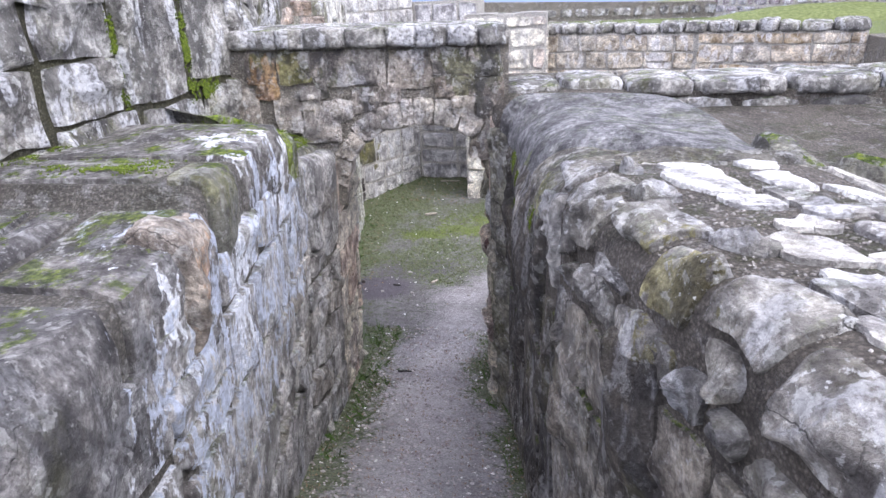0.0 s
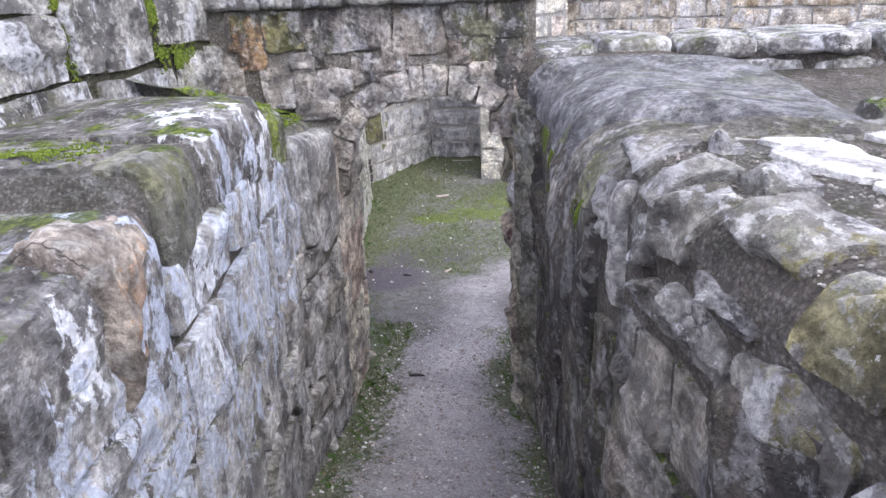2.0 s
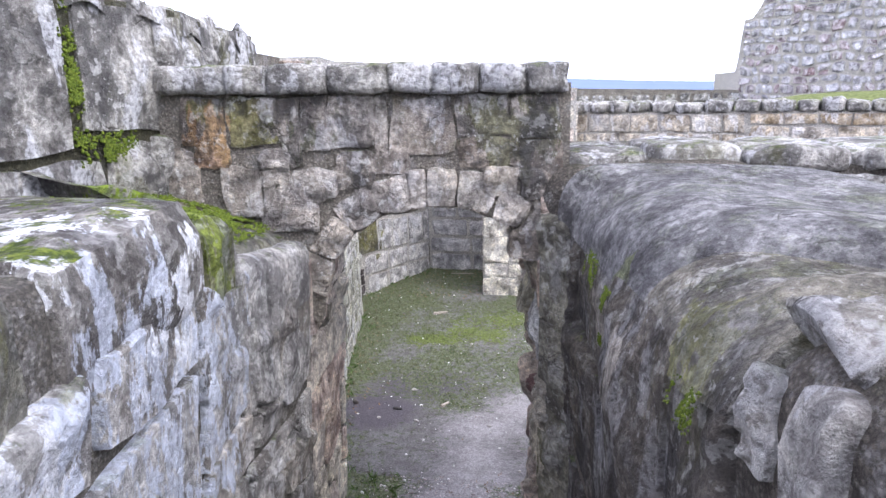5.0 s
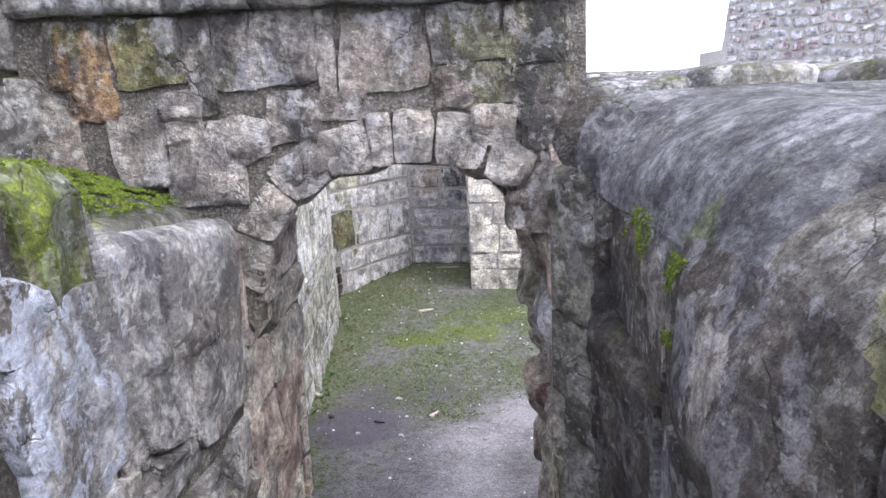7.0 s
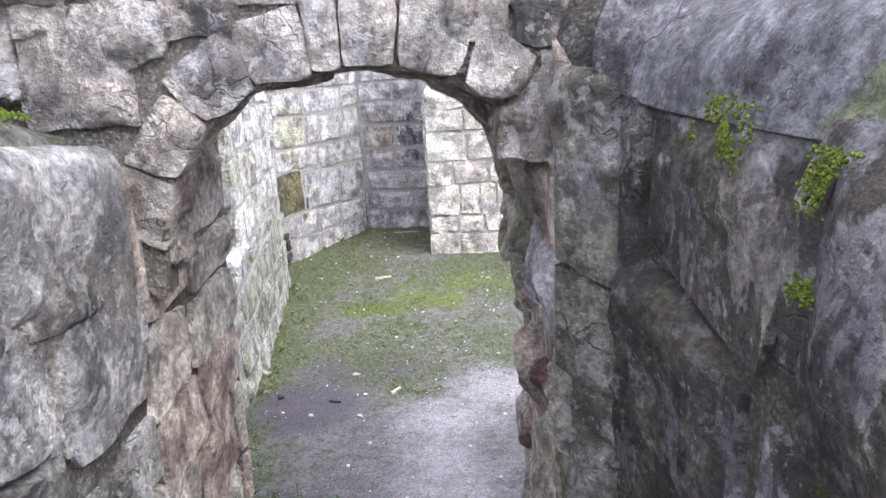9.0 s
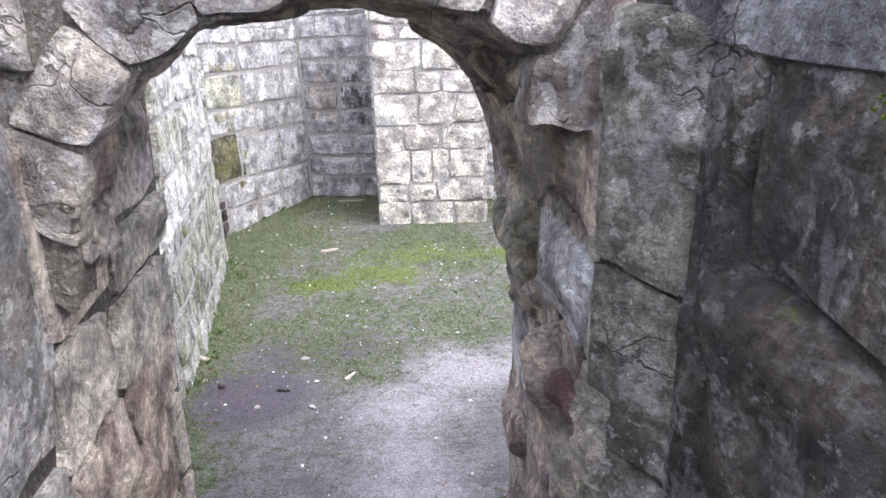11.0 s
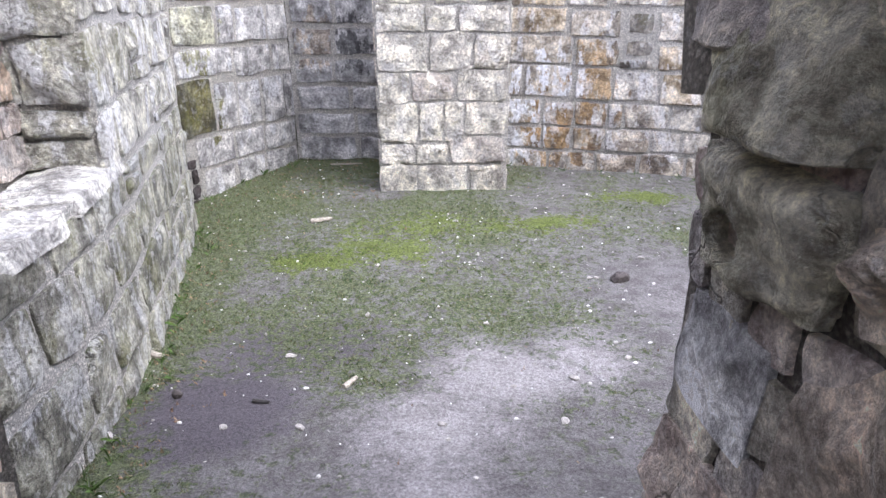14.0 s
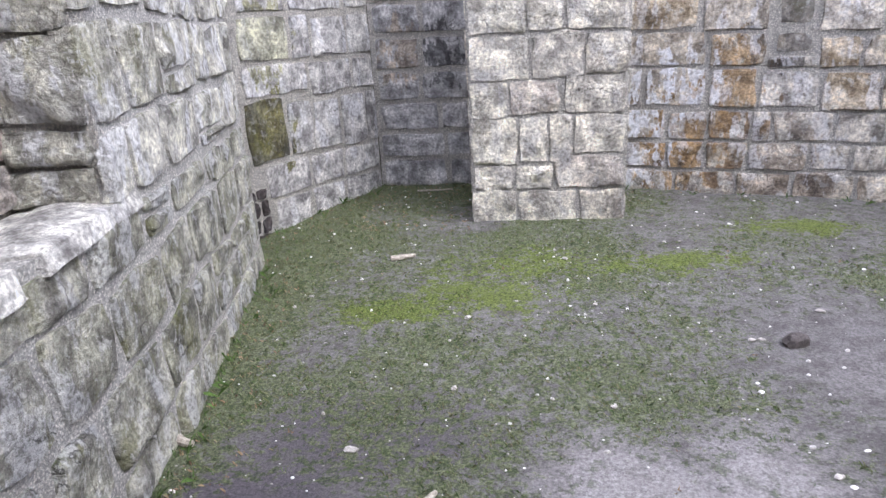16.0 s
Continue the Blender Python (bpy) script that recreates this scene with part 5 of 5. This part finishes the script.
def in_room(x, y):
    if y < 4.7:
        return LEFT_X(y) - 0.08 < x < RIGHT_X(y) + 0.02
    return ROOM_X(y) + 0.0 < x < 4.0 and y < BACK_Y(x) - 0.02 and not (-0.82 < x < 0.37 and y > 9.44)


def scatter(count, wanted, make, box=(-2.4, 2.8, 3.0, 10.6)):
    verts, faces = [], []
    while count > 0:
        x, y = random.uniform(box[0], box[1]), random.uniform(box[2], box[3])
        count -= 1
        if in_room(x, y) and random.random() < wanted(x, y):
            make(x, y, spot(x, y), verts, faces)
    return verts, faces


def blade(x, y, z, verts, faces, tall=(0.008, 0.022), width=0.0016):
    for _ in range(random.randint(2, 4)):
        a = random.uniform(0, 6.28)
        h, lean = random.uniform(*tall), random.uniform(0.3, 1.6)
        bx, by = x + random.uniform(-0.012, 0.012), y + random.uniform(-0.012, 0.012)
        dx, dy = math.cos(a), math.sin(a)
        k = len(verts)
        verts += [(bx - dy * width, by + dx * width, z - 0.004), (bx + dy * width, by - dx * width, z - 0.004),
                  (bx + dx * h * lean * 0.45 + dy * width * 0.7, by + dy * h * lean * 0.45 - dx * width * 0.7, z + h * 0.65), (bx + dx * h * lean, by + dy * h * lean, z + h * 0.9)]
        faces += [(k, k + 1, k + 2), (k, k + 2, k + 3)]


def chip(x, y, z, verts, faces, r=None):
    r = r or random.choice((0.003, 0.003, 0.004, 0.004, 0.005, 0.006, 0.008, 0.012))
    k, a0 = len(verts), random.uniform(0, 6.28)
    sx, sy = random.uniform(0.7, 1.4), random.uniform(0.6, 1.0)
    h = r * random.uniform(0.5, 0.9)
    for lift, shrink in ((-0.3, 1.0), (0.55, 0.9), (1.0, 0.55)):
        for i in range(6):
            a = a0 + i * 1.047
            q = r * shrink * random.uniform(0.8, 1.15)
            verts.append((x + math.cos(a) * q * sx, y + math.sin(a) * q * sy, z + h * lift))
    for ring in (0, 6):
        for i in range(6):
            p, q = k + ring + i, k + ring + (i + 1) % 6
            faces.append((p, q, q + 6, p + 6))
    faces.append(tuple(k + 12 + i for i in range(6)))


verts, faces = scatter(60000, lambda x, y: smooth(0.05, 0.7, turf(x, y) + 0.25 * fbm(Vector((x * 9, y * 9, 2)), 3)) * 0.6, blade)
tagged(new("grass", mesh("grass", verts, faces, M_GRASS, False)), "short patchy grass growing on the trodden earth", "grass", kind="stuff")
verts, faces = scatter(1500, lambda x, y: 0.9 if turf(x, y) > 0.35 and (abs(x - ROOM_X(y)) < 0.16 or y < 5) else 0.0, lambda *a: blade(*a, tall=(0.04, 0.08), width=0.003))
verts2, faces2 = scatter(6000, lambda x, y: 0.8 if (y < 5.2 and min(x - LEFT_X(y), RIGHT_X(y) - x) < 0.12) or (y > 5.2 and x - ROOM_X(y) < 0.10) or (y > 5.2 and 0 < BACK_Y(x) - y < 0.10) else 0.0, lambda *a: blade(*a, tall=(0.02, 0.06), width=0.0025))
tagged(new("weeds", mesh("weeds", verts + verts2, faces + [tuple(i + len(verts) for i in f) for f in faces2], M_WEED, False)), "taller green weeds along the foot of the walls", "weeds", kind="stuff")
verts, faces = scatter(4500, lambda x, y: 0.28 + 0.5 * smooth(0.25, 0.0, abs(x + 0.1) - 0.1) * (1 if 7.8 < y < 9.0 else 0) + (0.35 if y < 5 else 0), chip)
more, shapes = scatter(500, lambda x, y: 0.8, chip, (-0.95, 0.6, 2.4, 5.2))
faces += [tuple(i + len(verts) for i in f) for f in shapes]
verts += more
tagged(new("stone_chips", mesh("stone_chips", verts, faces, M_CHIP, False)), "pale stone chips strewn over the ground", "gravel", kind="stuff")
verts, faces = scatter(5000, lambda x, y: 0.8, chip, (-0.95, 0.6, 2.4, 5.2))
tagged(new("path_gravel", mesh("path_gravel", verts, faces, M_PATHGRAVEL, False)), "brown and pink gravel trodden into the passage path", "gravel", kind="stuff")
verts, faces = scatter(7000, lambda x, y: 0.9 if y > 9.3 and x < -0.8 else (0.8 if y > 5.5 and x - ROOM_X(y) < 0.3 else 0.02), lambda *a: blade(*a, tall=(0.006, 0.02), width=0.004))
more, shapes = scatter(2200, lambda x, y: 0.5, lambda *a: blade(*a, tall=(0.004, 0.012), width=0.004), (-0.95, 0.6, 2.4, 5.2))
faces += [tuple(i + len(verts) for i in f) for f in shapes]
verts += more
tagged(new("dry_litter", mesh("dry_litter", verts, faces, M_LITTER, False)), "brown dry leaf litter in the corner of the room", "leaf litter", kind="stuff")


def pebble(name, x, y, r, material, label, category, squash=0.6, group=""):
    bm = bmesh.new()
    bmesh.ops.create_icosphere(bm, subdivisions=2, radius=r)
    sd = Vector((x * 7, y * 7, 1))
    sx, sy = random.uniform(0.9, 1.4), random.uniform(0.7, 1.0)
    for v in bm.verts:
        v.co *= 1 + noise.noise(v.co / r * 1.1 + sd) * 0.45
        v.co = Vector((v.co.x * sx, v.co.y * sy, v.co.z * squash))
    me = bpy.data.meshes.new(name)
    bm.to_mesh(me)
    bm.free()
    me.materials.append(material)
    ob = tagged(new(name, me), label, category, group)
    ob.matrix_world = pose(x, y, spot(x, y) + r * squash * 0.55, 0, 0, random.uniform(0, 360))
    return ob


def stick(name, x, y, length, r, turn, material, label):
    bm = bmesh.new()
    rings, sides = 7, 7
    rows = []
    for i in range(rings + 1):
        f = i / rings
        c = Vector(((f - 0.5) * length, noise.noise(Vector((f * 2, x, y))) * length * 0.08, 0))
        rr = r * (1 - 0.35 * f) * (0.85 if i in (0, rings) else 1)
        rows.append([bm.verts.new(c + Vector((0, math.cos(k * 6.283 / sides) * rr, math.sin(k * 6.283 / sides) * rr * random.uniform(0.8, 1.1)))) for k in range(sides)])
    for p, q in zip(rows, rows[1:]):
        for k in range(sides):
            bm.faces.new((p[k], p[(k + 1) % sides], q[(k + 1) % sides], q[k]))
    bm.faces.new(rows[0][::-1])
    bm.faces.new(rows[-1])
    me = bpy.data.meshes.new(name)
    bm.to_mesh(me)
    bm.free()
    me.materials.append(material)
    ob = tagged(new(name, me), label, "stick")
    ob.matrix_world = pose(x, y, spot(x, y) + r * 0.7, 0, 0, turn)
    return ob


PALE_STONES = [(-1.76, 8.0), (-0.74, 7.15), (-0.06, 7.04), (0.67, 7.61), (0.61, 6.58), (0.18, 6.06), (-1.70, 6.0), (-1.25, 6.05), (-0.93, 6.03), (-0.34, 6.05), (-0.73, 7.84), (-0.15, 8.69), (-0.03, 8.01), (-1.7, 8.15), (0.72, 7.62), (-1.1, 6.7), (0.3, 6.4), (1.1, 7.9)]
for x, y in PALE_STONES:
    pebble("pebble", x, y, random.uniform(0.014, 0.024), M_CHIP, "small pale broken stone lying on the earth", "stone", 0.5, "loose pale stones")
pebble("stone", 0.86, 7.57, 0.05, M_DARKSTONE, "dark brown fist-sized stone on the bare earth", "stone", 0.75)
pebble("stone", -1.54, 6.33, 0.028, M_DARKSTONE, "small dark stone on the damp earth patch", "stone", 0.8)
stick("wood_chip", -0.76, 6.40, 0.10, 0.016, 60, M_WOOD, "pale grey splinter of weathered wood on the earth")
stick("charred_stick", -1.14, 6.24, 0.08, 0.012, -10, M_DARKWOOD, "short black charred stick on the earth")
stick("wood_chip", -1.23, 8.72, 0.17, 0.022, 20, M_WOOD, "weathered grey stick lying in the moss")
stick("wood_chip", -1.80, 6.72, 0.12, 0.024, -15, M_WOOD, "stub of grey wood at the foot of the wall")
stick("wood_chip", -1.80, 6.47, 0.06, 0.014, 30, M_WOOD, "small grey wood stub at the foot of the wall")
stick("twig", -1.19, 10.25, 0.32, 0.010, 4, M_WOOD, "thin bleached twig in the shaded recess")
stick("twig", -0.62, 4.35, 0.11, 0.010, 5, M_DARKWOOD, "short dark twig on the path")


# ---- cushions of moss on the old stones ----
random.seed(31)
M_CUSHION = plain("moss_cushions", [(0.035, 0.055, 0.008), (0.06, 0.09, 0.010), (0.10, 0.135, 0.014), (0.14, 0.17, 0.02)], 0.95, 90)


def cushions(label, surf, flip, stretches, size=(0.006, 0.016), lift=0.022):
    """Low moss made of many small rounded tufts over stretches (u0, v0, u1, v1, count) of a surface."""
    verts, faces = [], []
    for u0, v0, u1, v1, count in stretches:
        cu, cv = (u0 + u1) / 2, (v0 + v1) / 2
        for _ in range(count):
            u, v = random.gauss(cu, (u1 - u0) / 4), random.gauss(cv, (v1 - v0) / 4)
            if fbm(Vector((u * 14, v * 14, 3)), 3) < -0.12 or not (u0 < u < u1 and v0 < v < v1):
                continue
            n = normal_of(surf, u, v) * flip
            p = surf(u, v) + n * (lift - 0.006)
            t = n.orthogonal().normalized()
            b = n.cross(t)
            r, k = random.uniform(*size), len(verts)
            for up, wide in ((-0.4, 1.0), (0.5, 0.85), (0.85, 0.4)):
                for i in range(6):
                    a = i * 1.047 + up
                    q = r * wide * random.uniform(0.8, 1.15)
                    verts.append(p + t * math.cos(a) * q + b * math.sin(a) * q + n * up * r)
            for ring in (0, 6):
                for i in range(6):
                    x, y = k + ring + i, k + ring + (i + 1) % 6
                    faces.append((x, y, y + 6, x + 6))
            faces.append(tuple(k + 12 + i for i in range(6)))
    return tagged(new("moss", mesh("moss", verts, faces, M_CUSHION, True)), label, "moss", kind="stuff")


cushions("bright green moss carpet on the upright stone", LEFT, 1, [(3.0, 0.02, 3.21, 0.56, 4500)], (0.002, 0.005), 0.030)
cushions("dark moss on the low ledge beside the arch", bank, 1, [(3.24, 0.04, 3.66, 0.60, 3600), (3.50, 0.06, 3.86, 0.58, 3000)], (0.0025, 0.006), 0.044)
cushions("yellow-green moss along the dark slab", LEFT, 1, [(2.72, 0.05, 2.96, 0.55, 1500), (2.0, 0.15, 2.24, 0.7, 1200), (2.1, 0.75, 2.9, 0.98, 1500)], (0.002, 0.005), 0.026)
cushions("moss cushions on the edge of the cap stone", RIGHT, -1, [(3.39, -0.20, 3.56, -0.11, 800), (3.20, -0.20, 3.28, -0.13, 350), (3.22, -0.30, 3.27, -0.26, 120), (2.50, -0.18, 2.66, -0.10, 400)], (0.0015, 0.0035), 0.048)
cushions("dark moss in the joints of the high wall", HIGH, 1, [(4.99, 2.46, 5.06, 3.0, 900), (4.2, 2.2, 5.3, 2.3, 1500), (4.46, 2.5, 4.53, 2.95, 500), (5.0, 2.45, 5.3, 2.56, 700), (5.62, 2.15, 5.72, 2.9, 700)], (0.003, 0.007), 0.018)

# grit standing out of the mortar on the top of the passage wall
verts, faces = [], []
for _ in range(9000):
    p = RIGHT(random.uniform(-0.2, 2.25), random.uniform(0.0, 1.5))
    chip(p.x, p.y, p.z - 0.006, verts, faces, random.choice((0.002, 0.002, 0.003, 0.004, 0.005)))
tagged(new("mortar_grit", mesh("mortar_grit", verts, faces, M_GRIT, False)), "small grey pebbles standing out of the weathered mortar", "gravel", kind="stuff")
